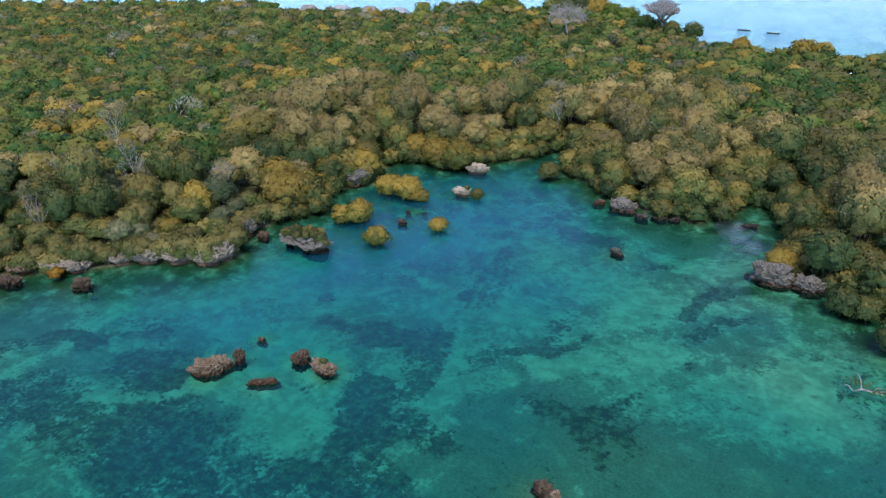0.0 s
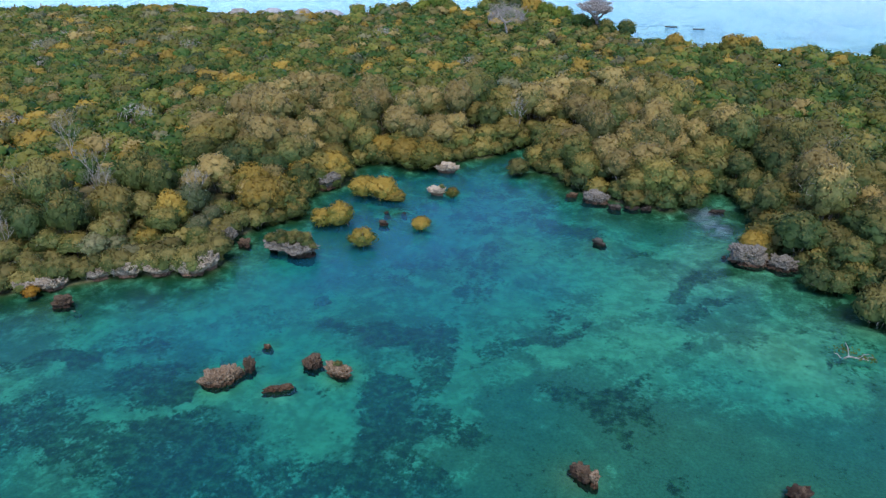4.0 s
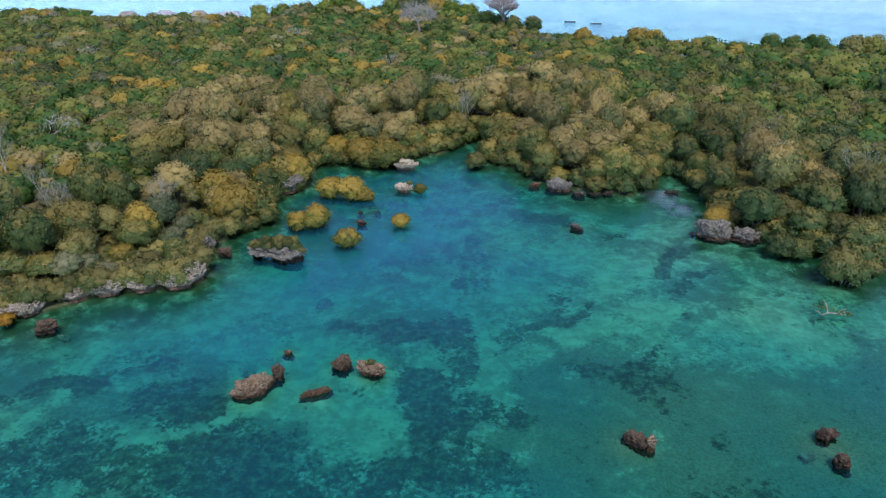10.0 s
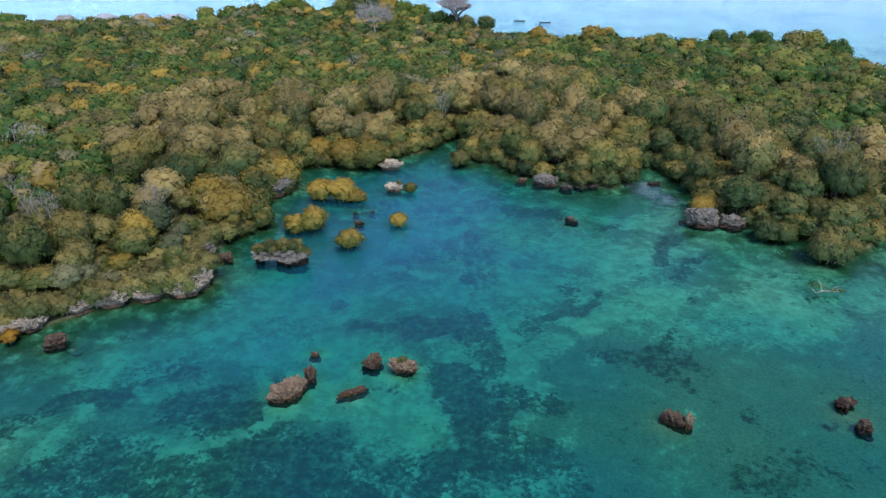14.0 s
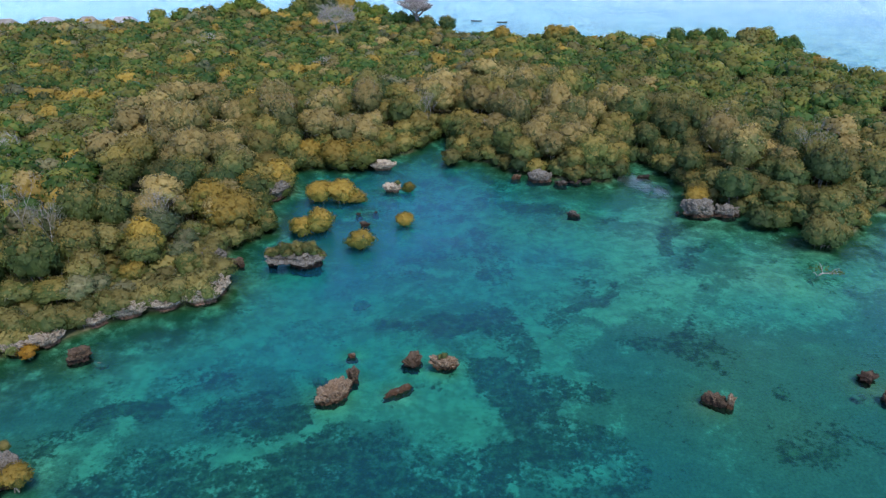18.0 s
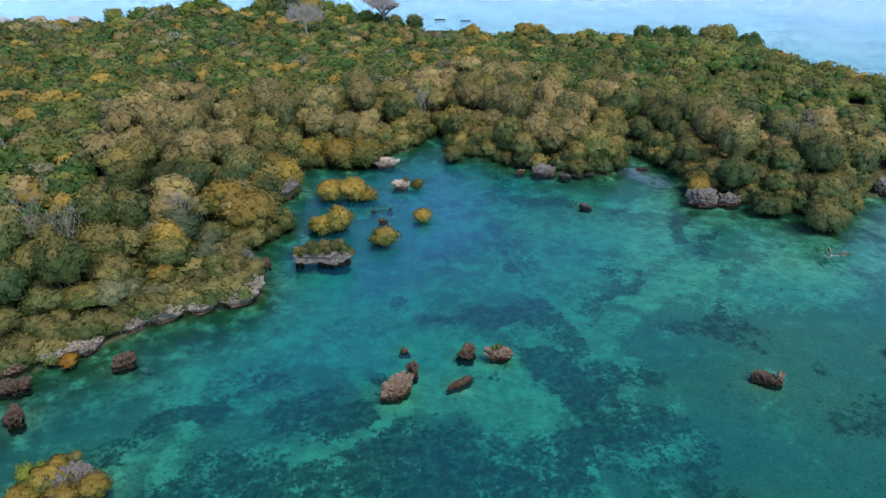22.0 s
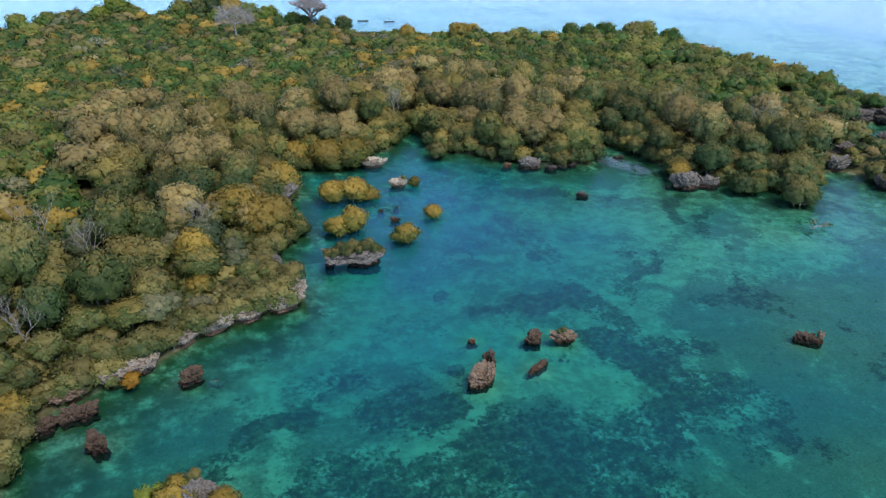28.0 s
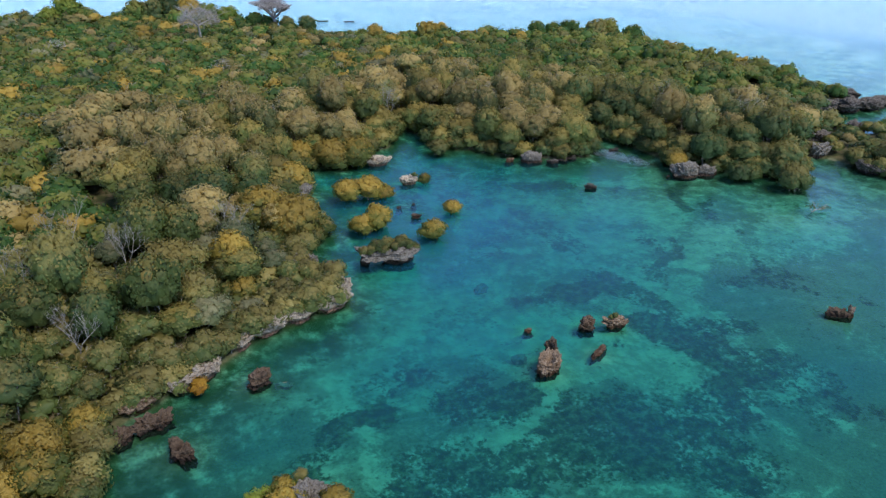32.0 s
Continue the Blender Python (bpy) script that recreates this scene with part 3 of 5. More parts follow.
def crown(seed, lobes=30, leaves=1650, long=0.055, wide=0.036, flat=0.72, core_level=0, ragged=0.18, droop=1.25, clump=1.0):
    """A crown one metre in radius round its middle: uneven clumps, each a rough core under loose leaf sprays."""
    r = np.random.RandomState(seed)
    pieces, cores, sizes = [], [], []
    base, tri = ico(core_level)
    lean, egg = r.uniform(0, 6.28), r.uniform(0.0, 0.22)
    for k in range(lobes):
        a = k * 2.399 + r.uniform(-0.5, 0.5)
        h = 1 - (k + 0.5) / lobes * droop
        out = math.sqrt(max(0.02, 1 - h * h)) * 0.68 * r.uniform(1 - ragged, 1 + ragged) * (1 + egg * math.cos(2 * (a - lean)))
        cores.append((math.cos(a) * out, math.sin(a) * out, max(-0.7, h * 0.72) * flat * r.uniform(0.88, 1.1)))
        sizes.append(r.uniform(0.3, 0.46) * clump * (20 / lobes) ** 0.45)
    cores, sizes = np.array(cores), np.array(sizes)
    for c, s in zip(cores, sizes):
        bumps = 1 + 0.12 * r.normal(size=(len(base), 1)).clip(-1.5, 1.5)
        pieces.append((base * bumps * s * (0.8, 0.8, 0.74 * flat + 0.05) + c * 0.94, tri))
    heart, heart_tri = ico(2 if leaves > 400 else 1)
    rough = 1 + 0.1 * r.normal(size=(len(heart), 1)).clip(-1.5, 1.5)
    pieces.append((heart * rough * (0.69, 0.69, 0.67 * flat) - (0, 0, 0.06), heart_tri))
    share = sizes ** 2 / (sizes ** 2).sum()
    pick = r.choice(lobes, leaves, p=share)
    way = r.normal(size=(leaves, 3))
    way[:, 2] = np.abs(way[:, 2]) * np.where(r.uniform(size=leaves) < 0.72, 1, -0.7)
    way = way + 0.5 * cores[pick]
    way /= np.linalg.norm(way, axis=1)[:, None]
    at = cores[pick] + way * sizes[pick][:, None] * (1, 1, flat) * r.uniform(0.86, 1.2, (leaves, 1))
    pieces.append(sprays(r, at, way, long, wide))
    verts, tris = joined(pieces)
    dome = verts + (0, 0, 0.35)
    dome /= np.linalg.norm(dome, axis=1)[:, None] + 1e-9
    lobe = np.concatenate([np.tile(base, (lobes, 1)), heart, np.repeat(way, 4, 0)])
    soft = 0.36 * lobe + 0.64 * dome + 0.2 * np.repeat(r.normal(size=(len(verts) // 2 + 1, 3)), 2, 0)[:len(verts)]
    soft /= np.linalg.norm(soft, axis=1)[:, None] + 1e-9
    # height in the crown, for painting its upper leaves as sunlit
    lit_tops = np.clip(0.35 + 0.75 * verts[:, 2] / flat + 0.15 * np.repeat(r.normal(size=len(verts) // 4 + 1), 4)[:len(verts)], 0, 1)
    return (verts, tris, soft, lit_tops), cores


def limbs(seed, height, cores, radius, thick=0.14, stems=3, spread=0.3):
    """Stems from the root to the clumps of a crown whose middle stands at that height."""
    r = np.random.RandomState(seed + 500)
    pieces = []
    for k in range(stems):
        a = k * 2.4 + r.uniform(0, 1)
        foot = np.array([math.cos(a) * spread, math.sin(a) * spread, -0.4])
        fork = np.array([math.cos(a) * radius * 0.25, math.sin(a) * radius * 0.25, height * r.uniform(0.5, 0.68)])
        mid = (foot + fork) / 2 + r.normal(size=3) * 0.12
        pieces.append(tube([foot, mid, fork], [thick * 1.2, thick * 0.9, thick * 0.7], 6))
        for c in cores[k::stems][:6]:
            end = np.array([c[0] * radius, c[1] * radius, height + c[2] * radius])
            bend = fork * 0.45 + end * 0.55 + r.normal(size=3) * 0.25
            pieces.append(tube([fork, bend, end], [thick * 0.62, thick * 0.4, thick * 0.14], 5))
    return joined(pieces)


def tree_kind(name, leaf, label, category, group, count, radius, height, seed, flat=0.72, lobes=30, leaves=1500, twigs=0, wood=BARK, stems=3, thick=0.13, **more):
    """Several trees of one kind, to be copied; each stands at the world's middle until it is placed."""
    out = []
    for k in range(count):
        (v, f, n, sh), cores = crown(seed + k, lobes, leaves, flat=flat, **more)
        top = new(name)
        tagged(top, label, category, group)
        up = height * (0.92 + 0.16 * (k % 3) / 2)
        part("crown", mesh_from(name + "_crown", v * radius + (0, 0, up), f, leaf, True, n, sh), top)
        tv, tf = limbs(seed + k, up, cores, radius, thick, stems)
        part("trunk", mesh_from(name + "_trunk", tv, tf, wood), top)
        if twigs:
            tw = np.random.RandomState(seed + 77 + k)
            way = tw.normal(size=(twigs, 3)) + (0, 0, 0.5)
            way /= np.linalg.norm(way, axis=1)[:, None]
            at = way * (0.98, 0.98, 0.98 * flat) * radius * tw.uniform(0.85, 1.03, (twigs, 1)) + (0, 0, up)
            part("twigs", mesh_from(name + "_twigs", *sprays(tw, at, np.cross(way, tw.normal(size=(twigs, 3))), 0.16 * radius, 0.006 * radius, 0.4), BARK_PALE), top, "pale bare twigs")["kind"] = "stuff"
        out.append([top, False])
    return out


def plant(kind, k, x, y, scale=1.0, turn=0.0, z=None, lean=0.0, tall=1.0):
    """One more tree of a kind at x, y."""
    entry = kind[k % len(kind)]
    z = ground_at(x, y) - 0.05 if z is None else z
    m = pose(x, y, z, lean, 0, turn) @ Matrix.Diagonal((scale, scale, scale * tall, 1))
    if not entry[1]:
        entry[1] = True
        entry[0].matrix_basis = m
        return entry[0]
    keep = entry[0].matrix_basis.copy()
    entry[0].matrix_basis = Matrix.Identity(4)
    ob = copy_thing(entry[0], m)
    entry[0].matrix_basis = keep
    return ob


# ---- rocks ----
def smooth_step(x):
    s = min(1.0, max(0.0, (x + 0.1) / 0.9))
    return s * s


def rock_mesh(name, sx, sy, low, high, seed, material, level=4, undercut=0.22, flat=0.55, rough=0.28, prow=0.0):
    """A weathered coral rock: broken faces, flat crust on top, notched by the sea round its foot, pitted all over."""
    base, tri = ico(level)
    rng = random.Random(seed)
    base = base.copy()
    for k in range(9):
        a, lift, cut = k * 0.9 + rng.uniform(-0.4, 0.4), rng.uniform(-0.35, 0.5), rng.uniform(0.62, 0.9)
        way = np.array([math.cos(a), math.sin(a), lift]) / math.sqrt(1 + lift * lift)
        base -= np.maximum(0, base @ way - cut)[:, None] * way * 0.9
    off = Vector((rng.uniform(-50, 50), rng.uniform(-50, 50), rng.uniform(-50, 50)))
    mean = (sx + sy) / 2
    grain = 1.0 if mean < 1.2 else 1.35
    out = []
    for x, y, z in base:
        up = math.copysign(abs(z) ** flat, z)
        h = low + (high - low) * (up + 1) / 2
        p = Vector((x * sx, y * sy, h)) / mean * grain
        big = noise.noise(p * 1.3 + off) * 1.2 + noise.noise(p * 2.9 + off) * 0.8
        fine = 0.6 - abs(noise.noise(p * 5.5 + off)) * 1.1 - abs(noise.noise(p * 11 + off)) * 0.8
        q = Vector((x * sx, y * sy, h)) + off
        crag = 0.55 - abs(noise.noise(q * 1.7)) - 0.7 * abs(noise.noise(q * 3.6)) - 0.45 * abs(noise.noise(q * 7.5))
        notch = undercut * math.exp(-((h - high * 0.12) / (0.28 * high + 0.12)) ** 2)
        foot = (0.5 if undercut > 0.25 else 0.1) * min(1.0, max(0.0, -h / 0.4))
        flare = math.hypot(x, y) or 1e-6
        wide = (flare ** 0.62) / flare * (1 + rough * big + 0.14 * fine + 0.85 / max(1.0, mean) * crag) * (1 - notch) * (1 - foot)
        lump = (0.3 * big + 0.2 * fine) * min(high, 2.0) + 0.8 * crag * min(1.0, high) if z > 0 else 0
        sharp = prow * smooth_step(x)
        out.append((x * sx * wide * (1 + 0.35 * sharp), y * sy * wide * (1 - 0.55 * sharp), (h + lump * max(0.0, z)) * (1 + 0.45 * sharp * (h > 0))))
    return mesh_from(name, np.array(out), tri, material, False)


ROCKS = []


def rock(name, label, x, y, sx, sy, high, turn, seed, material, level=4, group="", **more):
    low = min(ground_at(x, y) - 0.35, -0.3)
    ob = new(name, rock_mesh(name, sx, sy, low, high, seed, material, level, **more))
    ob.matrix_world = pose(x, y, 0, 0, 0, turn)
    ROCKS.append(ob)
    return tagged(ob, label, "rock", group)


# rocks standing in the open lagoon
OPEN = "rocks in the open lagoon"
rock("coral_rock", "large brown coral rock with a flat greyish top in water", -10.6, 59.8, 2.2, 1.3, 1.1, 42, 1, ROCK_BROWN, 5, OPEN, undercut=0.12, flat=0.34, rough=0.12, prow=0.8)
rock("coral_rock", "small upright brown coral rock touching the large flat-topped one", -8.75, 62.3, 0.75, 0.6, 1.3, 70, 2, ROCK_DARK, 4, OPEN, rough=0.46, flat=0.7)
rock("coral_rock", "blocky brown coral rock with a pale top in shallow water", -2.4, 64.9, 1.05, 0.9, 0.95, 20, 3, ROCK_DARK, 5, OPEN, undercut=0.2, rough=0.3, prow=0.4)
tuft_rock = rock("coral_rock", "mushroom-shaped coral rock with green tufts on its pale top", 1.15, 64.2, 1.7, 0.85, 0.85, -14, 4, ROCK_BROWN, 5, OPEN, undercut=0.3, flat=0.4, rough=0.3)
rock("coral_rock", "low slanting brown coral rock just breaking the surface", -4.1, 60.0, 1.7, 0.5, 0.42, 30, 5, ROCK_BROWN, 4, OPEN, rough=0.5, flat=0.5, prow=0.6)
rock("coral_rock", "tiny brown coral head near the surface", -9.15, 66.8, 0.55, 0.45, 0.4, 0, 6, ROCK_BROWN, 3, OPEN, rough=0.46, flat=0.7)
rock("coral_rock", "sunken dark coral rock barely at the surface", -12.3, 63.1, 1.0, 0.35, 0.0, -10, 7, ROCK_SUNK, 3, OPEN, rough=0.46, flat=0.7)
rock("coral_rock", "dark jagged coral rock breaking the surface", 28.4, 56.1, 1.6, 0.7, 0.8, -35, 8, ROCK_DARK, 4, OPEN, rough=0.46, flat=0.7)
rock("coral_rock", "raised pale corner of a jagged coral rock", 29.6, 55.3, 0.45, 0.4, 1.5, 10, 9, ROCK_BROWN, 3, OPEN)
rock("coral_rock", "dark low coral rock in the lagoon", 46.2, 59.1, 1.2, 0.8, 0.5, 40, 10, ROCK_DARK, 4, OPEN, rough=0.46, flat=0.7)
rock("coral_rock", "reddish brown coral rock in the lagoon", 46.3, 55.4, 0.9, 0.7, 0.9, 80, 11, ROCK_DARK, 4, OPEN, rough=0.46, flat=0.7)
rock("coral_rock", "sunken dark coral rock barely at the surface", 43.9, 56.4, 0.9, 0.5, -0.08, 10, 12, ROCK_SUNK, 3, OPEN, rough=0.46, flat=0.7)
rock("coral_rock", "brown coral rock with a raised point in blue water", 24.1, 103.9, 1.05, 0.6, 0.75, -25, 13, ROCK_REEF, 4, OPEN, rough=0.46, flat=0.7)
rock("coral_rock", "sunken round coral rock under the surface", -8.7, 80.0, 1.1, 0.7, -0.55, 20, 14, ROCK_SUNK, 3, OPEN, rough=0.46, flat=0.7)
rock("coral_rock", "small brown coral rock between water bushes", -9.1, 102.6, 0.9, 0.65, 0.5, 0, 15, ROCK_DARK, 3, OPEN, rough=0.46, flat=0.7)
rock("coral_rock", "tiny dark coral head between water bushes", -7.6, 107.6, 0.45, 0.4, 0.18, 0, 16, ROCK_DARK, 3, OPEN, rough=0.46, flat=0.7)
rock("coral_rock", "tiny dark coral head between water bushes", -10.4, 107.0, 0.5, 0.4, 0.25, 0, 17, ROCK_DARK, 3, OPEN, rough=0.46, flat=0.7)
rock("coral_rock", "flat dark coral ledge at the mouth of the shaded recess", 40.6, 120.2, 1.5, 0.6, 0.35, 5, 18, ROCK_REEF, 3, OPEN, rough=0.46, flat=0.7)
rock("coral_rock", "small dark coral head off the grey boulder", 41.3, 104.0, 0.4, 0.4, 0.15, 5, 19, ROCK_DARK, 3, OPEN, rough=0.46, flat=0.7)
# rocks off the scrubby shore
NEAR = "rocks off the scrubby shore"
rock("coral_rock", "reddish brown coral rock off the ledge", -39.8, 68.2, 1.25, 0.95, 1.2, 30, 20, ROCK_DARK, 4, NEAR, rough=0.46, flat=0.7)
rock("coral_rock", "low dark coral slab off the ledge", -37.4, 67.5, 1.0, 0.35, 0.02, -10, 21, ROCK_SUNK, 3, NEAR, rough=0.46, flat=0.7)
rock("coral_rock", "long brown coral rock in shaded water", -48.2, 60.2, 0.9, 1.7, 0.9, 22, 22, ROCK_DARK, 5, NEAR)
rock("coral_rock", "broad flat brown coral rock at the foot of the trees", -50.1, 65.2, 1.9, 1.1, 0.9, 15, 23, ROCK_DARK, 5, NEAR)
rock("coral_rock", "broad flat brown coral rock at the foot of the trees", -53.3, 64.3, 1.6, 1.2, 0.8, 30, 24, ROCK_DARK, 5, NEAR)
# the undercut ledge
LEDGE = "limestone ledge along the shore"
for k, (x, y, a, b, h, turn, mat) in enumerate([
        (-29.0, 80.6, 2.9, 1.7, 1.9, 18, ROCK_LEDGE), (-33.2, 79.2, 2.6, 1.5, 1.5, 20, ROCK_LEDGE), (-37.2, 77.7, 2.5, 1.5, 1.8, 25, ROCK_LEDGE),
        (-40.6, 75.9, 2.0, 1.4, 1.6, 38, ROCK_LEDGE), (-44.6, 71.9, 2.0, 1.4, 1.5, 40, ROCK_LEDGE), (-47.2, 70.4, 1.8, 1.3, 1.6, 30, ROCK_LEDGE),
        (-27.5, 82.6, 1.6, 2.0, 2.2, 5, ROCK_LEDGE), (-51.5, 68.5, 2.0, 1.4, 1.3, 20, ROCK_BROWN), (-29.8, 90.4, 1.8, 1.4, 2.2, 20, ROCK_GREY)]):
    rock("ledge_rock", "pale undercut limestone ledge rock below the scrub" if mat is not ROCK_BROWN else "brown limestone ledge rock below the trees",
         x + 0.15, y - 0.2, a * 1.08, b * 0.9, h * 0.98, turn, 40 + k, mat, 5, LEDGE, undercut=0.5, flat=0.32, rough=0.24)
rock("coral_rock", "red-brown coral rock off the point", -26.6, 90.2, 1.2, 0.8, 0.8, 0, 60, ROCK_DARK, 4, NEAR, rough=0.46, flat=0.7)
rock("coral_rock", "pink-grey rock under overhanging trees", -24.9, 114.9, 2.8, 1.8, 2.6, 35, 61, ROCK_GREY, 4, NEAR, undercut=0.3)
# pale and grey boulders round the inlet
INLET = "boulders round the inlet"
rock("boulder", "whitish flat-topped limestone boulder with a dark undercut", -6.9, 128.0, 2.7, 1.5, 1.35, -8, 62, ROCK_PALE, 5, INLET, undercut=0.4, flat=0.36, rough=0.2)
rock("boulder", "pale mushroom boulder standing free in the water", -5.0, 116.8, 1.9, 1.2, 1.05, 0, 63, ROCK_PALE, 5, INLET, undercut=0.45, flat=0.4, rough=0.2)
rock("boulder", "rounded grey boulder below the mangroves", 21.6, 119.9, 2.4, 1.5, 1.5, -8, 64, ROCK_GREY, 5, INLET, flat=0.7)
rock("boulder", "low brown rock beside the grey boulder", 24.9, 117.8, 1.2, 0.7, 0.5, -20, 65, ROCK_REEF, 4, INLET)
rock("boulder", "low orange-brown rock at the edge of the mangroves", 17.4, 121.4, 1.1, 0.7, 0.5, 20, 66, ROCK_BROWN, 4, INLET)
for k, x in enumerate((27.6, 30.2, 32.6)):
    rock("boulder", "small dark rock at the foot of the mangroves", x - 0.35 * (k % 2), 118.5 + 0.4 * k * k * 0.5, 1.3 - 0.3 * k, 0.6, 0.35, 25 * k, 67 + k, ROCK_REEF, 4, INLET, rough=0.45, undercut=0.05)
rock("boulder", "big grey coral boulder with a pale topside", 44.4, 103.2, 2.7, 1.9, 2.15, -10, 71, ROCK_GREY, 5, INLET, undercut=0.12, flat=0.75)
rock("boulder", "smaller grey coral boulder leaning on the big one", 48.6, 102.5, 2.0, 1.4, 1.35, -25, 72, ROCK_GREY, 5, INLET, undercut=0.12, flat=0.75)
rock("boulder", "grey boulder at the foot of the headland", 78.0, 103.4, 2.6, 1.8, 2.3, 10, 73, ROCK_GREY, 4, INLET)
# dark reef rock of the headland towards the open sea
HEAD = "dark reef rocks of the headland"
for k, (x, y, a, b, h) in enumerate([(101, 128.5, 4.5, 2.2, 2.6), (108, 128.6, 4.5, 2.4, 2.4), (115, 127, 4.5, 2.6, 2.4), (122, 126.5, 4.5, 2.8, 2.1),
                                     (129, 129, 4.2, 2.6, 1.6), (124, 136, 4, 4.5, 2.4), (122, 147, 3, 5, 2.2), (121, 158, 3, 5, 2.0),
                                     (117, 170, 2.5, 5, 2.0), (93, 113.4, 3.2, 1.6, 2.0), (99, 112, 3.2, 2.0, 2.2), (106, 109.6, 3.5, 2.2, 2.0), (85, 108.2, 3, 1.8, 2.2),
                                     (79.5, 93, 1.8, 2.6, 1.6), (82, 87, 2, 2.6, 1.4)]):
    rock("reef_rock", "dark pitted reef rock along the headland", x, y, a, b, h, 13 * k % 30 - 15, 80 + k, ROCK_REEF, 5, HEAD, undercut=0.3, rough=0.4)

# the mushroom islet: a slab on two legs, with scrub on top
islet = new("mushroom_islet", rock_mesh("mushroom_islet", 4.2, 2.1, 1.0, 1.85, 101, ROCK_GREY, 5, 0.1, 0.5, 0.5))
islet.matrix_world = pose(-18.3, 89.6, 0, 0, 0, -6)
tagged(islet, "grey limestone islet undercut into an arch, scrub on top", "rock")
for dx, a, b, seed in ((1.4, 2.4, 1.3, 102), (-3.3, 0.6, 0.7, 103)):
    part("rock_leg", rock_mesh("rock_leg", a, b, -1.9, 1.3, seed, ROCK_DARK, 4, 0.1), islet, "dark wet rock leg", pose(dx, 0.1, 0))
near_islet = rock("vegetated_islet", "grey limestone islet overgrown with golden mangrove bushes", -39.4, 49.4, 2.3, 1.7, 1.9, -15, 110, ROCK_GREY, 5, undercut=0.3)

# ---- trees: kinds ----
SHORE_GROUP = "mangroves round the lagoon"
K_OLIVE = tree_kind("mangrove_tree", LEAF_MANGROVE, "rounded mangrove with olive leaves and ochre tips", "tree", SHORE_GROUP, 5, 3.2, 4.3, 100, flat=0.85, droop=1.6)
K_TAN = tree_kind("mangrove_tree", LEAF_TAN, "mangrove with a tan, half-dry rounded crown", "tree", SHORE_GROUP, 4, 3.2, 5.0, 200, flat=0.88, stems=4, droop=1.6, twigs=50)
K_GREEN = tree_kind("mangrove_tree", LEAF_SHORE, "dense green mangrove with a lumpy crown", "tree", SHORE_GROUP, 4, 3.1, 4.4, 300, flat=0.9, droop=1.65)
K_SCRUB = tree_kind("coastal_shrub", LEAF_DRY, "olive coastal shrub with an uneven open crown", "shrub", "shrubs above the limestone ledge", 5, 2.5, 2.5, 400, flat=0.75, lobes=26, leaves=1300, ragged=0.3, droop=1.5, wood=BARK_PALE, twigs=50)
K_GREY = tree_kind("grey_shrub", LEAF_GREY, "grey-leaved coastal shrub with pale bare twigs", "shrub", "shrubs above the limestone ledge", 3, 2.7, 2.9, 450, flat=0.75, lobes=24, leaves=1200, ragged=0.3, droop=1.5, wood=BARK_PALE, twigs=60)
K_GOLD = tree_kind("golden_mangrove", LEAF_GOLD, "broad golden-green mangrove overhanging the water", "tree", SHORE_GROUP, 4, 3.0, 2.4, 500, flat=0.85, droop=1.6)
K_BUSH = tree_kind("water_bush", LEAF_GOLD, "yellow-green mangrove bush rooted in the lagoon", "bush", "bushes standing in the water", 4, 1.0, 0.64, 600, flat=0.72, ragged=0.34, lobes=24, leaves=1100, droop=1.5, long=0.075, wide=0.045, stems=4, thick=0.05)
K_GREENBUSH = tree_kind("water_bush", LEAF_SHORE, "olive-green mangrove bush rooted in the lagoon", "bush", "bushes standing in the water", 3, 1.0, 0.68, 640, flat=0.78, ragged=0.3, lobes=24, leaves=1100, droop=1.5, long=0.075, wide=0.045, stems=4, thick=0.05)
K_TUFT = tree_kind("rock_shrub", LEAF_DRY, "small grey-green shrub growing on bare rock", "shrub", "shrubs on rocks", 3, 0.6, 0.55, 700, flat=0.8, lobes=9, leaves=560, long=0.15, wide=0.05, ragged=0.5, clump=0.8, thick=0.03)

# bushes that stand in the water
for k, (x, y, s, tall, turn) in enumerate([(-9.6, 94.9, 2.0, 1.1, 0), (-2.9, 102.5, 1.55, 1.05, 40), (6.3, 130.0, 2.1, 0.95, 80), (-18.6, 100.4, 2.0, 1.05, 10), (-16.0, 101.0, 2.3, 1.25, 70),
                                           (-17.0, 113.2, 2.6, 1.05, 30), (-13.6, 113.0, 2.7, 1.0, 120), (-11.2, 112.6, 1.9, 0.85, 200), (-2.2, 116.4, 1.1, 1.3, 10),
                                           (7.3, 138.3, 1.8, 1.2, 50), (57.4, 90.9, 2.6, 1.35, 15), (59.2, 90.6, 2.1, 1.0, 95), (52.2, 98.4, 2.2, 1.1, 60), (54.6, 97.6, 2.0, 1.0, 100)]):
    plant(K_BUSH if x < 40 and y < 125 else K_GREENBUSH, k, x, y, s, turn, z=-0.2, tall=tall)
# golden crowns over the water and on the islet
for k, (x, y, s, turn) in enumerate([(-29.0, 100.3, 1.4, 0), (-32.4, 103.6, 1.35, 50), (-29.4, 105.4, 0.95, 90), (-10.8, 129.0, 1.2, 20), (-15.2, 129.6, 1.15, 70), (-24.6, 118.2, 1.1, 30), (-20.8, 131.2, 0.95, 10),
                                     (-29.0, 112.2, 1.0, 60), (45.2, 106.6, 0.7, 25), (31.0, 121.4, 1.3, 200), (28.2, 121.2, 1.0, 140)]):
    plant(K_OLIVE if 25 < x < 35 else K_GOLD, k, x, y, s * (0.85 if 25 < x < 35 else 1.0), turn)
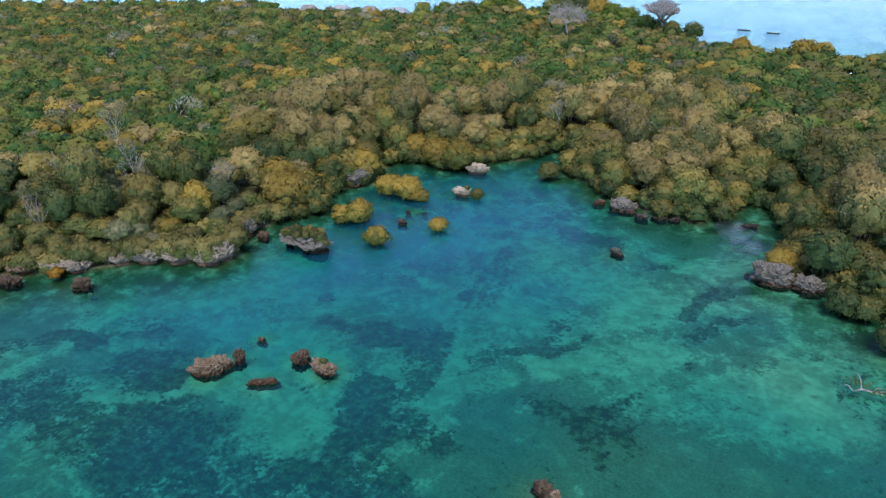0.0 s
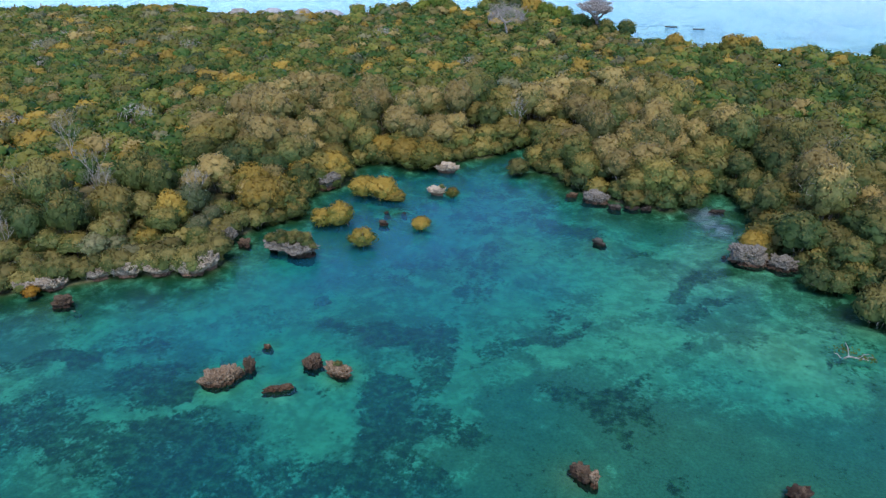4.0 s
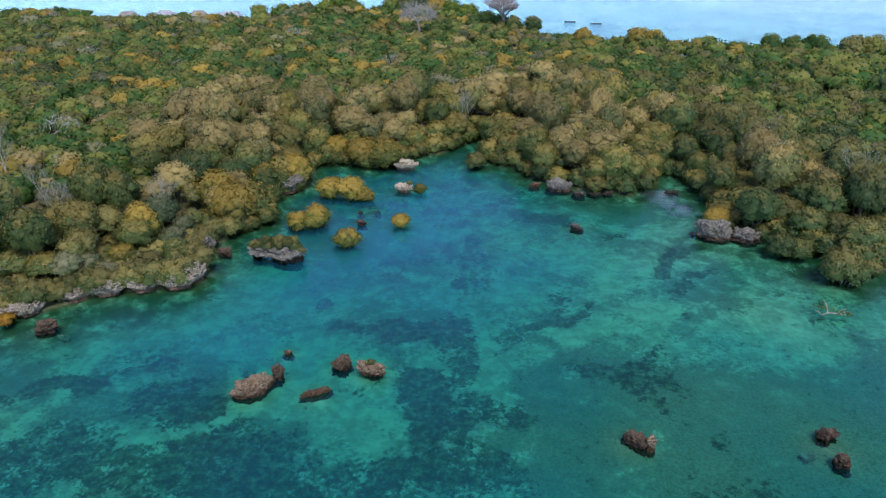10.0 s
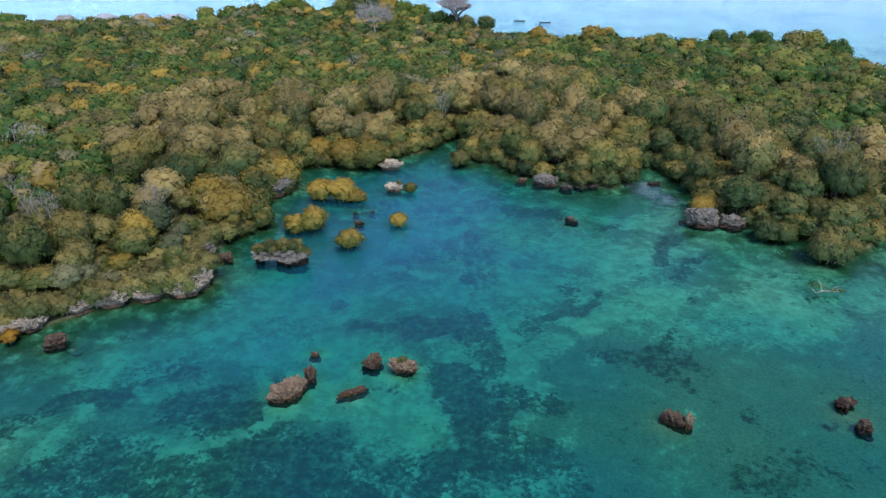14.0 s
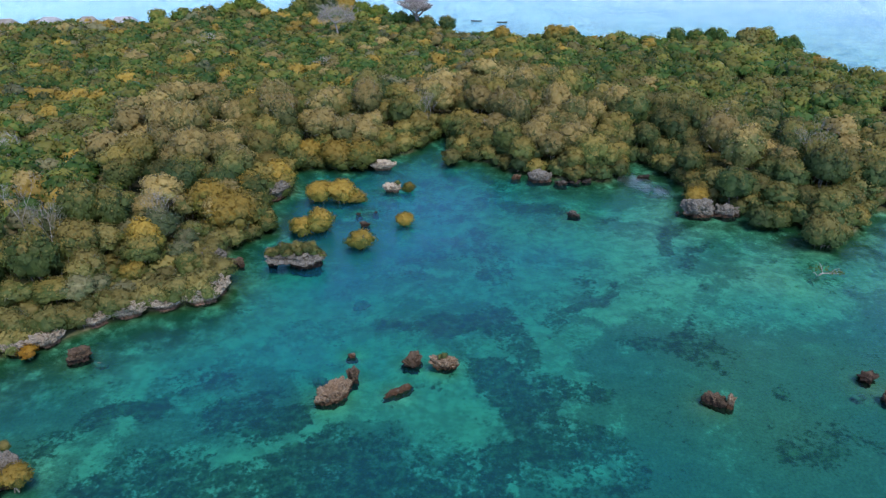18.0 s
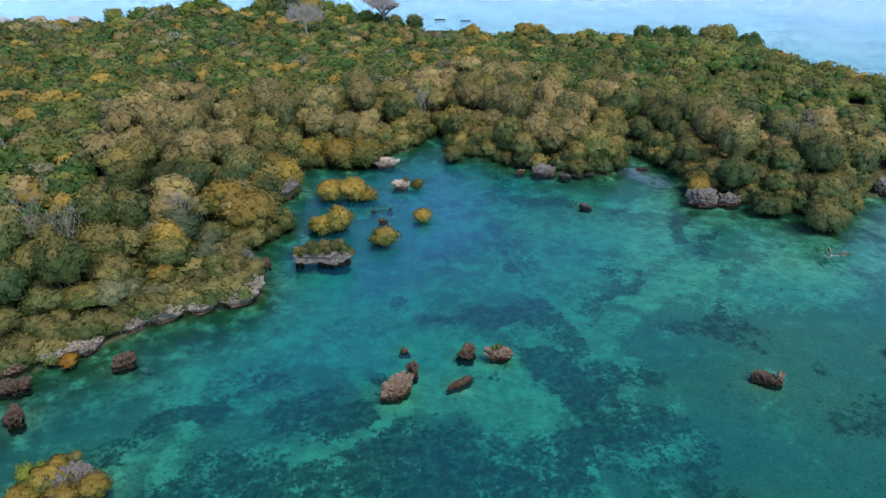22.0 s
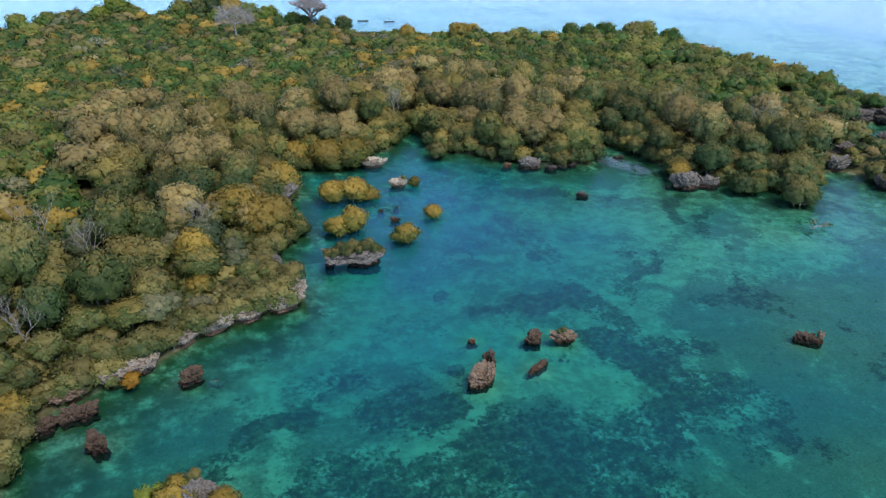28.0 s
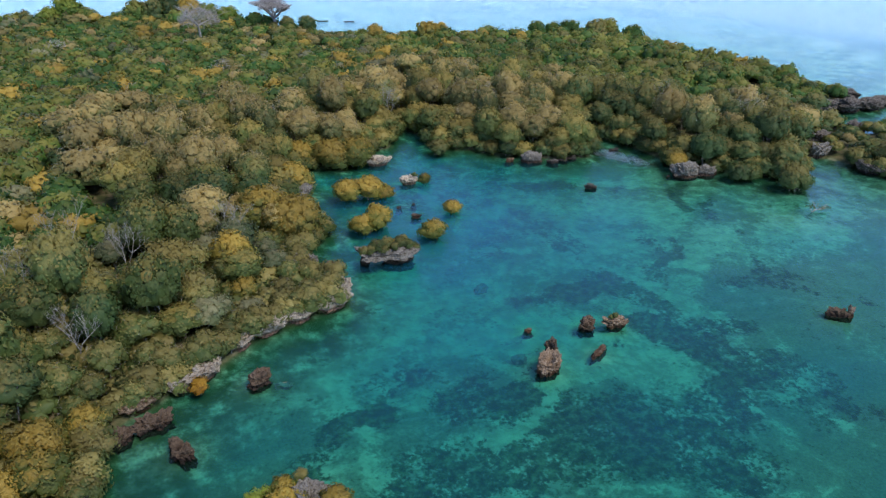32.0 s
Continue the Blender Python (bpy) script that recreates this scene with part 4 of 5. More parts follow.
for k, (x, y, s, z) in enumerate([(-41.6, 49.4, 1.7, 0.7), (-40.9, 50.9, 1.1, 1.2), (-37.4, 48.3, 1.4, 0.6), (-43.2, 48.0, 1.6, 0.1), (-39.6, 47.4, 1.7, 0.4)]):
    plant(K_BUSH, k, x, y, s, 70 * k, z=z)
for k, (x, y, z, s) in enumerate([(-19.8, 90.0, 2.05, 1.5), (-18.6, 90.4, 2.1, 1.2), (-16.6, 89.8, 2.0, 1.4), (-15.4, 89.5, 1.9, 1.2), (-20.8, 89.6, 2.0, 1.1), (-17.6, 89.2, 2.1, 1.0), (-21.6, 89.9, 1.8, 1.1), (-19.2, 89.1, 2.0, 1.0), (-16.0, 90.4, 2.0, 1.3), (-14.6, 89.3, 1.7, 0.9), (-18.0, 91.0, 1.9, 1.3), (1.1, 64.3, 1.05, 0.7), (0.7, 64.5, 1.0, 0.5),
                                  (-4.0, 116.6, 1.3, 0.8), (-39.4, 51.2, 1.9, 1.0)]):
    plant(K_TUFT, k, x, y - (0.25 if x < -14 and y > 85 else 0), s * (1.2 if x < -14 and y > 85 else 1.0), 50 * k, z=z - (0.4 if x < -14 and y > 85 else 0.1))
for k, (x, y, s) in enumerate([(-15.6, 89.7, 0.75), (-19.6, 90.6, 0.9), (-17.0, 90.8, 0.7)]):
    plant(K_BUSH, k, x, y, s, 33 * k, z=1.65)
sprig = tree_kind("sprig_shrub", LEAF_GREEN, "upright yellow-green shrub growing from the islet", "shrub", "shrubs on rocks", 2, 0.8, 1.1, 860, flat=1.5, lobes=9, leaves=360, long=0.16, wide=0.07, thick=0.04, ragged=0.5)
for k, (x, y, s) in enumerate([(-43.4, 50.4, 1.0), (-42.4, 51.0, 0.8)]):
    plant(sprig, k, x, y, s, 40 * k, z=0.4)
orange = tree_kind("orange_shrub", LEAF_ORANGE, "bright orange-yellow shrub on the rocky shore", "shrub", "", 1, 1.3, 0.75, 800, flat=0.8, lobes=8, leaves=500, long=0.1, wide=0.05)
plant(orange, 0, -45.6, 69.0, 0.75, 0, z=0.1)

K_FRINGE = tree_kind("fringe_shrub", LEAF_MANGROVE, "low olive mangrove shrub hanging over the waterline", "shrub", "shrubs fringing the waterline", 5, 1.5, 1.05, 820, flat=0.85, lobes=11, leaves=560, long=0.11, wide=0.06, droop=1.6, thick=0.05)
K_FRINGE_GREEN = tree_kind("fringe_shrub", LEAF_SHORE, "low green mangrove shrub hanging over the waterline", "shrub", "shrubs fringing the waterline", 4, 1.5, 1.05, 870, flat=0.85, lobes=14, leaves=520, long=0.11, wide=0.06, droop=1.6, thick=0.05)
K_FRINGE_DRY = tree_kind("fringe_shrub", LEAF_DRY, "low grey-green shrub spilling over the limestone ledge", "shrub", "shrubs fringing the waterline", 4, 1.4, 1.0, 840, flat=0.8, lobes=12, leaves=650, long=0.1, wide=0.05, droop=1.5, thick=0.05, ragged=0.4)
fr = random.Random(12)
OPEN_SHORE = [(44.3, 103.2, 3.2), (48.6, 102.7, 2.6), (21.6, 119.9, 3.4), (-6.9, 128.0, 3.2), (78, 103.4, 3)]
count = 0
for (ax, ay), (bx, by) in zip(COAST[4:56], COAST[5:57]):
    length = math.hypot(bx - ax, by - ay)
    steps = max(1, round(length / (1.5 if ax < -27 and ay < 99 else 2.4)))
    for k in range(steps):
        s = (k + fr.random() * 0.7) / steps
        inland = fr.uniform(0.2, 1.6) if ax < -27 and ay < 99 else fr.uniform(0.2, 1.3)
        px, py = ax + (bx - ax) * s - (by - ay) / length * inland, ay + (by - ay) * s + (bx - ax) / length * inland
        if any(math.hypot(px - ox, py - oy) < orad for ox, oy, orad in OPEN_SHORE):
            continue
        dry = px < -27 and py < 99
        lift = 1.0 if dry and -45 < px else 0.1
        plant(K_FRINGE_DRY if dry else (K_FRINGE_GREEN if px > 15 and fr.random() < 0.7 else K_FRINGE), count, px, py + (0.15 if dry else 0), fr.uniform(0.85, 1.5), fr.uniform(0, 360), z=max(0.0, ground_at(px, py)) - 0.2 + lift * fr.uniform(0.3, 1.0))
        count += 1
        if not dry and k % 2 == 0:
            back = fr.uniform(2.2, 4.0)
            qx, qy = px - (by - ay) / length * back, py + (bx - ax) / length * back
            plant(K_FRINGE_GREEN if px > 15 else K_FRINGE, count, qx, qy, fr.uniform(1.5, 2.1), fr.uniform(0, 360))
            count += 1

# ---- woods ----
LAGOON = COAST[2:52]


def lagoon_distance(x, y):
    best = np.full(np.shape(x), 1e9)
    for (ax, ay), (bx, by) in zip(LAGOON[:-1], LAGOON[1:]):
        dx, dy = bx - ax, by - ay
        s = np.clip(((x - ax) * dx + (y - ay) * dy) / (dx * dx + dy * dy), 0, 1)
        best = np.minimum(best, np.hypot(x - ax - s * dx, y - ay - s * dy))
    return best


def scatter(step, seed):
    """Points on a loose triangular grid over the wooded land."""
    r = np.random.RandomState(seed)
    gx, gy = np.meshgrid(np.arange(-310, 136, step), np.arange(20, 302, step * 0.87))
    gx = gx + (np.arange(gx.shape[0]) % 2)[:, None] * step / 2
    x, y = (gx + r.uniform(-0.36, 0.36, gx.shape) * step).ravel(), (gy + r.uniform(-0.36, 0.36, gx.shape) * step).ravel()
    keep = (y > 56 + (-52.6 - x) * 0.767) | ((x > -88) & (y > 25))
    return x[keep], y[keep], r


def belt_width(x, y):
    return 27 + 9 * wobble(x, y, 60.0, 31) + 12 * smooth(-x, 20, 60) * smooth(y, 95, 130)


x, y, r = scatter(4.7, 5)
thick = (x < -27) & (y < 99)
x2, y2, r = scatter(3.9, 15)
thick2 = (x2 < -27) & (y2 < 99)
x, y = np.concatenate([x[~thick], x2[thick2]]), np.concatenate([y[~thick], y2[thick2]])
d, dl = coast_distance(x, y), lagoon_distance(x, y)
ok = (d > 0.7) & (dl < belt_width(x, y))
x, y, d, dl = x[ok], y[ok], d[ok], dl[ok]
order = np.argsort(np.hypot(x - 2, (y - 90) * 1.0))
CLEARINGS = [(-51.0, 89.4), (-57.4, 95.2), (-56.2, 75.4)]      # open ground before the dead trees
FAR = []          # woods too many to count: x, y, size, height, kind
single = 0
for n, i in enumerate(order):
    px, py, near = x[i], y[i], dl[i]
    scrubby = px < -27 and py < 99
    if any(math.hypot(px - cx, py - cy) < 3.0 for cx, cy in CLEARINGS):
        continue
    s = r.uniform(0.66, 1.2)
    n1 = float(wobble(px, py, 24.0, 41))
    if px < -51.5 and py < 67:
        kind = K_GOLD
        s *= 0.9
    elif scrubby:
        u = r.uniform()
        kind = K_GREY if 0.32 < u < 0.46 else (K_SCRUB if near < 5 or u < 0.4 else (K_GREEN if u < 0.6 else (K_OLIVE if u < 0.92 else K_GOLD)))
        s *= 0.72 + 0.25 * min(near / 10, 1)
    elif px > 40:
        kind = K_GREEN if n1 + r.uniform(-0.5, 0.5) > -0.35 else (K_TAN if near > 7 and r.uniform() < 0.6 else K_OLIVE)
    else:
        pick = n1 + r.uniform(-0.6, 0.6)
        kind = K_TAN if near > 4 and pick > -0.25 else (K_OLIVE if pick > -0.7 or near < 5 else K_GREEN)
    if near < 6:
        s *= 0.9
    if px > 78 and py < 112:
        s *= 0.5
    if single < 290 and near < 24:
        single += 1
        plant(kind, n, px, py, s, r.uniform(0, 360), tall=r.uniform(0.8, 1.36) * (0.85 if near < 6 else 1.0))
    else:
        FAR.append((px, py, s * 3.2, s * r.uniform(4.4, 6.4), 1 if kind is K_TAN else (2 if kind is K_GREEN else 0)))

x, y, r = scatter(4.75, 6)
d, dl = coast_distance(x, y), lagoon_distance(x, y)
ok = (d > 1.5) & (dl >= belt_width(x, y) - 1)
for px, py, cd in zip(x[ok], y[ok], d[ok]):
    u = r.uniform()
    kind = 3 if u < 0.7 else (2 if u < 0.8 else (4 if u < 0.88 else (1 if u < 0.94 else (7 if u < 0.985 else 5))))
    s = r.uniform(2.1, 3.7)
    if px > 30 and kind in (5, 7):
        kind = 3
    if px > 45 and kind in (1, 4) and r.uniform() < 0.75:
        kind = 2
    if -166 < px < -84 and py > 268:
        s *= 0.72
        cd = 99
    if px > 117 and py < 133 or px > 121 and py < 150:
        continue
    if px > 76 and py < 150:
        s *= 0.75
    if px > 92 and 150 < py < 222:
        s *= 1.15
    low = math.exp(-((px + 10) / 55) ** 4 - ((py - 240) / 33) ** 4)
    s *= 1 - 0.27 * low
    edge = 0.7 if px > 88 and py < 150 else 0.9 if px > 92 and py < 222 else (1 - low) * 2.2 if abs(cd) < 14 else (0.7 if abs(cd) < 26 else 0.0)
    FAR.append((px, py, s, s * r.uniform(0.75, 1.05) + 0.2 + edge * r.uniform(0.5, 1.3), kind))

WOODS = [("mangrove_woods", LEAF_MANGROVE, "mangrove thicket with olive and ochre crowns"), ("dry_mangrove_woods", LEAF_TAN, "mangrove thicket with tan, half-dry crowns"),
         ("green_mangrove_woods", LEAF_SHORE, "mangrove thicket with dense green crowns"), ("island_scrub", LEAF_SCRUB, "low green and golden island scrub"),
         ("golden_scrub", LEAF_GOLD, "scattered golden-leaved island scrub"), ("grey_scrub", BARK_PALE, "scattered leafless grey scrub")]
def cheap(seed, lobes, leaves, long, wide):
    return [crown(seed + j, lobes, leaves, long, wide, 0.75, 0, 0.3, 1.25)[0] for j in range(8)]


FORMS_NEAR, FORMS, FORMS_FAR = cheap(940, 18, 330, 0.09, 0.06), cheap(900, 11, 120, 0.13, 0.085), cheap(920, 7, 70, 0.17, 0.115)
STICKS = []
for j in range(3):
    v, f, n, sh = crown(930 + j, 5, 230, 0.22, 0.016, 0.8, 0, 0.4)[0]
    STICKS.append((v[-920:], f[-460:] - (len(v) - 920), n[-920:], sh[-920:]))
# low growth under the trees near the shore
x, y, r = scatter(2.7, 16)
d, dl = coast_distance(x, y), lagoon_distance(x, y)
ok = (d > 1.2) & (dl < np.where((x < -27) & (y < 99), 26, 9)) & (x < 75)
UNDER = [(px, py, q * 1.5, q * 1.25, 6) for px, py, q in zip(x[ok], y[ok], r.uniform(0.7, 1.3, ok.sum()))]
WOODS.append(("undergrowth", LEAF_DRY, "low olive undergrowth below the shore trees"))
WOODS.append(("grey_leaved_scrub", LEAF_GREY, "scattered grey-leaved island scrub"))
for k, (name, leaf, label) in enumerate(WOODS):
    pieces, tints, normals, lit_parts = [], [], [], []
    spots_here = np.array([row[:2] for row in (UNDER if k == 6 else FAR)])
    floor_here = ground_height(spots_here[:, 0], spots_here[:, 1])
    for n, (px, py, size, high, kind) in enumerate(UNDER if k == 6 else FAR):
        if kind != k:
            continue
        forms = STICKS if k == 5 else (FORMS_FAR if py > 205 or k == 6 else (FORMS if k > 2 else FORMS_NEAR))
        v, f, soft, sh = forms[n % len(forms)]
        a = r.uniform(0, 6.28)
        turn = np.array([[math.cos(a), math.sin(a), 0], [-math.sin(a), math.cos(a), 0], [0, 0, 1]])
        pieces.append(((v @ turn) * size + (px, py, floor_here[n] + high - size * 0.55), f))
        normals.append(soft @ turn)
        lit_parts.append(sh)
        tints.append(np.full(len(v), r.uniform()))
    v, f = joined(pieces)
    mesh = mesh_from(name, v, f, leaf, True, np.concatenate(normals), np.concatenate(lit_parts))
    mesh.attributes.new("tint", "FLOAT", "POINT").data.foreach_set("value", np.concatenate(tints).astype(np.float32))
    tagged(new(name, mesh), label, "woods", kind="stuff")


# ---- bare and special trees ----
def bare_tree(seed, height, spread, thick, levels=4, fork=3, droop=0.0, straight=0.35):
    """A leafless tree: limbs that fork and thin out into twigs."""
    rng = np.random.RandomState(seed)
    pieces = []

    def grow(at, way, length, radius, level):
        bend = way + rng.normal(size=3) * 0.18
        mid = at + bend / np.linalg.norm(bend) * length * 0.5
        end = mid + (way + rng.normal(size=3) * 0.15) * length * 0.5
        pieces.append(tube([at, mid, end], [radius, radius * 0.85, radius * 0.62], 6 if level > 1 else 4))
        if level == 0:
            return
        for k in range(fork):
            a = k * 2 * math.pi / fork + rng.uniform(-0.6, 0.6)
            out = np.array([math.cos(a), math.sin(a), 0]) * spread
            nxt = way * straight + out + np.array([0, 0, 0.35 - droop])
            nxt /= np.linalg.norm(nxt)
            grow(end, nxt, length * rng.uniform(0.55, 0.8), radius * 0.58, level - 1)

    grow(np.array([0, 0, -0.5]), np.array([0, 0, 1.0]), height * 0.42, thick, levels)
    return joined(pieces)


def twig_cloud(seed, radius, middle, n, flat, long=0.5, wide=0.025):
    r = np.random.RandomState(seed)
    way = r.normal(size=(n, 3))
    way[:, 2] = np.abs(way[:, 2]) - 0.25
    way /= np.linalg.norm(way, axis=1)[:, None]
    at = way * radius * (1, 1, flat) * r.uniform(0.6, 1.05, (n, 1)) ** 0.5 + (0, 0, middle)
    return sprays(r, at, way, long, wide, 1.6)


def special_tree(name, label, x, y, wood, trunk, crown_data=None, leaf=None, z=None, turn=0):
    top = new(name)
    top.matrix_world = pose(x, y, ground_at(x, y) if z is None else z, 0, 0, turn)
    tagged(top, label, "tree")
    part("trunk", mesh_from(name + "_trunk", *trunk, wood), top)
    if crown_data:
        part("crown", mesh_from(name + "_crown", crown_data[0], crown_data[1], leaf, *crown_data[2:]), top)
    return top


TWIG = bark("grey_twig", (0.2, 0.17, 0.15), (0.34, 0.3, 0.28))
special_tree("baobab_tree", "bare grey baobab with a thick trunk on the skyline", 2.8, 269, TWIG, bare_tree(3, 12.0, 0.9, 0.8, 4, 5, 0, 0.4), twig_cloud(4, 5.2, 7.6, 1500, 0.7, 0.5, 0.03), TWIG, z=1.9)
special_tree("bare_umbrella_tree", "pale leafless tree with a wide umbrella of twigs", -24.0, 249, BARK_PALE, bare_tree(8, 13.0, 1.0, 0.45, 5, 3, 0, 0.45), twig_cloud(9, 6.2, 7.4, 2600, 0.56, 0.55, 0.03), TWIG, z=1.8)
for k, (x, y, h, s) in enumerate([(-51.0, 90.4, 7.2, 5), (-57.4, 96.4, 7.2, 6), (-62, 86, 7.5, 7), (-56.2, 76.1, 5.6, 11), (-38, 96, 7.5, 15), (-70, 105, 8.5, 17), (66, 112, 8.5, 19), (57, 128, 8.5, 21), (2, 147.5, 7.5, 23)]):
    special_tree("dead_tree", "pale leafless forked tree among the mangroves", x, y, BARK_PALE, bare_tree(s, h + 0.6, 0.6, 0.1, 5, 3, 0, 1.0), turn=40 * k)


def leafy(name, label, x, y, size, high, leaf, seed, flat=0.95, z=None, lobes=16, leaves=900):
    (v, f, n, sh), cores = crown(seed, 26, leaves, 0.085, 0.06, flat, 0, 0.3, 1.7)
    return special_tree(name, label, x, y, BARK, limbs(seed, max(1.2, high - size * flat * 0.9), cores, size, 0.2, 3), (v * size + (0, 0, max(1.2, high - size * flat * 0.9)), f, True, n, sh), leaf, z)


for k, (x, y, size, high, leaf, label) in enumerate([
        (-62, 294, 6.4, 11.0, LEAF_GREEN, "tall bright green tree on the skyline"), (-57, 291, 4.4, 7.5, LEAF_SCRUB, "dark green tree on the skyline"),
        (-68, 292, 4.5, 8.0, LEAF_GREEN, "bright green tree on the skyline"), (-41, 289, 4.5, 9.5, LEAF_SCRUB, "dark rounded tree on the skyline"),
        (-35, 289, 5.0, 10.0, LEAF_SHORE, "grey-green rounded tree on the skyline"), (-29, 290, 5.5, 10.8, LEAF_SHORE, "grey-brown rounded tree on the skyline"),
        (-23.5, 288, 5.0, 10.5, LEAF_GOLD, "yellow-green tree on the skyline"), (-17, 284, 4.0, 8.5, LEAF_GREEN, "green tree on the skyline"),
        (-11, 281, 3.6, 8.0, LEAF_GREEN, "green tree on the skyline"), (13.5, 265, 3.0, 6.6, LEAF_SHORE, "dark shrubby tree beside the baobab"),
        (-3, 272, 3.4, 6.6, LEAF_SCRUB, "dark shrubby tree beside the baobab"), (7, 266, 3.0, 5.6, LEAF_SHORE, "dark shrubby tree beside the baobab"),
        (46.5, 234, 4.2, 7.2, LEAF_GOLD, "golden blossoming tree on the far shore"), (51, 234.5, 3.6, 7.0, LEAF_GOLD, "golden blossoming tree on the far shore"),
        (82, 224, 3.3, 7.8, LEAF_SCRUB, "rounded dark green tree on the far shore"), (88, 223, 3.0, 7.2, LEAF_SCRUB, "rounded dark green tree on the far shore"),
        (94, 222, 3.6, 8.0, LEAF_SCRUB, "rounded dark green tree on the far shore"), (108, 220, 5.0, 8.6, LEAF_SCRUB, "wind-shaped green tree on the headland"),
        (103, 219, 4.4, 7.8, LEAF_SHORE, "wind-shaped green tree on the headland"), (111, 210, 4.4, 7.4, LEAF_SCRUB, "wind-shaped green tree on the headland"),
        (30, 239, 3.0, 6.2, LEAF_GOLD, "golden-green tree on the far shore"), (66, 228, 3.0, 6.5, LEAF_SCRUB, "rounded dark green tree on the far shore"),
        (-84, 284, 4.5, 7.0, LEAF_SCRUB, "rounded dark green tree on the skyline"), (-93, 284, 4.0, 7.0, LEAF_SCRUB, "rounded dark green tree on the skyline"), (-76, 290, 4.2, 7.0, LEAF_SHORE, "rounded dark green tree on the skyline")]):
    leafy("skyline_tree", label, x, y, size, high, leaf, 1000 + k)


# ---- drowned branch, houses, boats ----
snag = new("drowned_branch", mesh_from("drowned_branch", *joined([
    tube([(-1.9, 0, -0.9), (-0.6, 0.2, 0.25), (1.3, 0.1, 0.45)], [0.14, 0.11, 0.06]), tube([(-0.6, 0.2, 0.25), (-0.9, 0.4, 1.2), (-1.3, 0.5, 1.7)], [0.08, 0.06, 0.03]),
    tube([(0.4, 0.1, 0.35), (0.7, -0.1, 1.1), (1.2, -0.3, 1.4)], [0.07, 0.05, 0.03]), tube([(0.6, 0.1, 0.38), (1.5, 0.5, 0.7), (2.0, 0.4, 0.5)], [0.06, 0.05, 0.02]),
    tube([(-1.2, 0, -0.2), (-1.7, -0.3, 0.5), (-2.1, -0.5, 0.6)], [0.07, 0.05, 0.02])]), BARK_PALE))
snag.matrix_world = pose(54.0, 81.6, 0.05, 0, 0, -15)
tagged(snag, "pale dead branch sticking out of the water with few leaves", "branch")
rs = np.random.RandomState(5)
part("leaves", mesh_from("snag_leaves", *sprays(rs, rs.normal(size=(110, 3)) * (0.7, 0.3, 0.2) + np.repeat([(-1.0, 0.3, 0.8), (1.2, 0.2, 0.5)], 55, 0), rs.normal(size=(110, 3)), 0.17, 0.09), LEAF_GOLD, False), snag, "olive leaves")


def plain(name, a, b, rough=0.85):
    m = Mat(name, rough, 0.2)
    return m.done(m.mix(m.ramp(m.noise(0.9, 5.0), 0.35, 0.65), a, b), m.bump(m.noise(6.0, 3.0), 0.4, 0.05))


THATCH, PLASTER, TIN = plain("thatch", (0.16, 0.14, 0.12), (0.27, 0.24, 0.21)), plain("plaster", (0.2, 0.185, 0.16), (0.3, 0.28, 0.24)), plain("tin_roof", (0.24, 0.235, 0.235), (0.36, 0.35, 0.35), 0.6)
DARK = plain("dark_timber", (0.03, 0.025, 0.02), (0.08, 0.06, 0.045))


def box(a, b):
    (x0, y0, z0), (x1, y1, z1) = a, b
    v = [(x, y, z) for z in (z0, z1) for x, y in ((x0, y0), (x1, y0), (x1, y1), (x0, y1))]
    q = [(3, 2, 1, 0), (4, 5, 6, 7), (0, 1, 5, 4), (1, 2, 6, 5), (2, 3, 7, 6), (3, 0, 4, 7)]
    return np.array(v, float), np.array([t for f in q for t in ((f[0], f[1], f[2]), (f[0], f[2], f[3]))])


def house(x, y, long, deep, turn, roof, label):
    top = new("village_house")
    top.matrix_world = pose(x, y, ground_at(x, y) - 0.1, 0, 0, turn)
    tagged(top, label, "house", "houses on the far shore")
    a, b = long / 2, deep / 2
    part("wall", mesh_from("house_wall", *box((-a, -b, 0), (a, b, 2.5)), PLASTER, False), top)
    e, h = 0.5, 2.5 + deep * 0.36
    v = np.array([(-a - e, -b - e, 2.25), (a + e, -b - e, 2.25), (a + e, b + e, 2.25), (-a - e, b + e, 2.25), (-a * 0.7, 0, h), (a * 0.7, 0, h)])
    v = np.concatenate([v, v - (0, 0, 0.2)])
    f = [(0, 1, 5), (0, 5, 4), (2, 3, 4), (2, 4, 5), (1, 2, 5), (3, 0, 4)]
    f = f + [(c + 6, q + 6, p + 6) for p, q, c in f] + [(0, 6, 7), (0, 7, 1), (1, 7, 8), (1, 8, 2), (2, 8, 9), (2, 9, 3), (3, 9, 6), (3, 6, 0)]
    part("roof", mesh_from("house_roof", v, np.array(f), roof, False), top)
    part("door", mesh_from("house_door", *box((-0.5, -b - 0.05, 0), (0.5, -b + 0.03, 2.0)), DARK, False), top)
    for k in (-0.6, 0.6):
        part("window", mesh_from("house_window", *box((a * k - 0.5, -b - 0.04, 1.0), (a * k + 0.5, -b + 0.03, 2.1)), DARK, False), top)


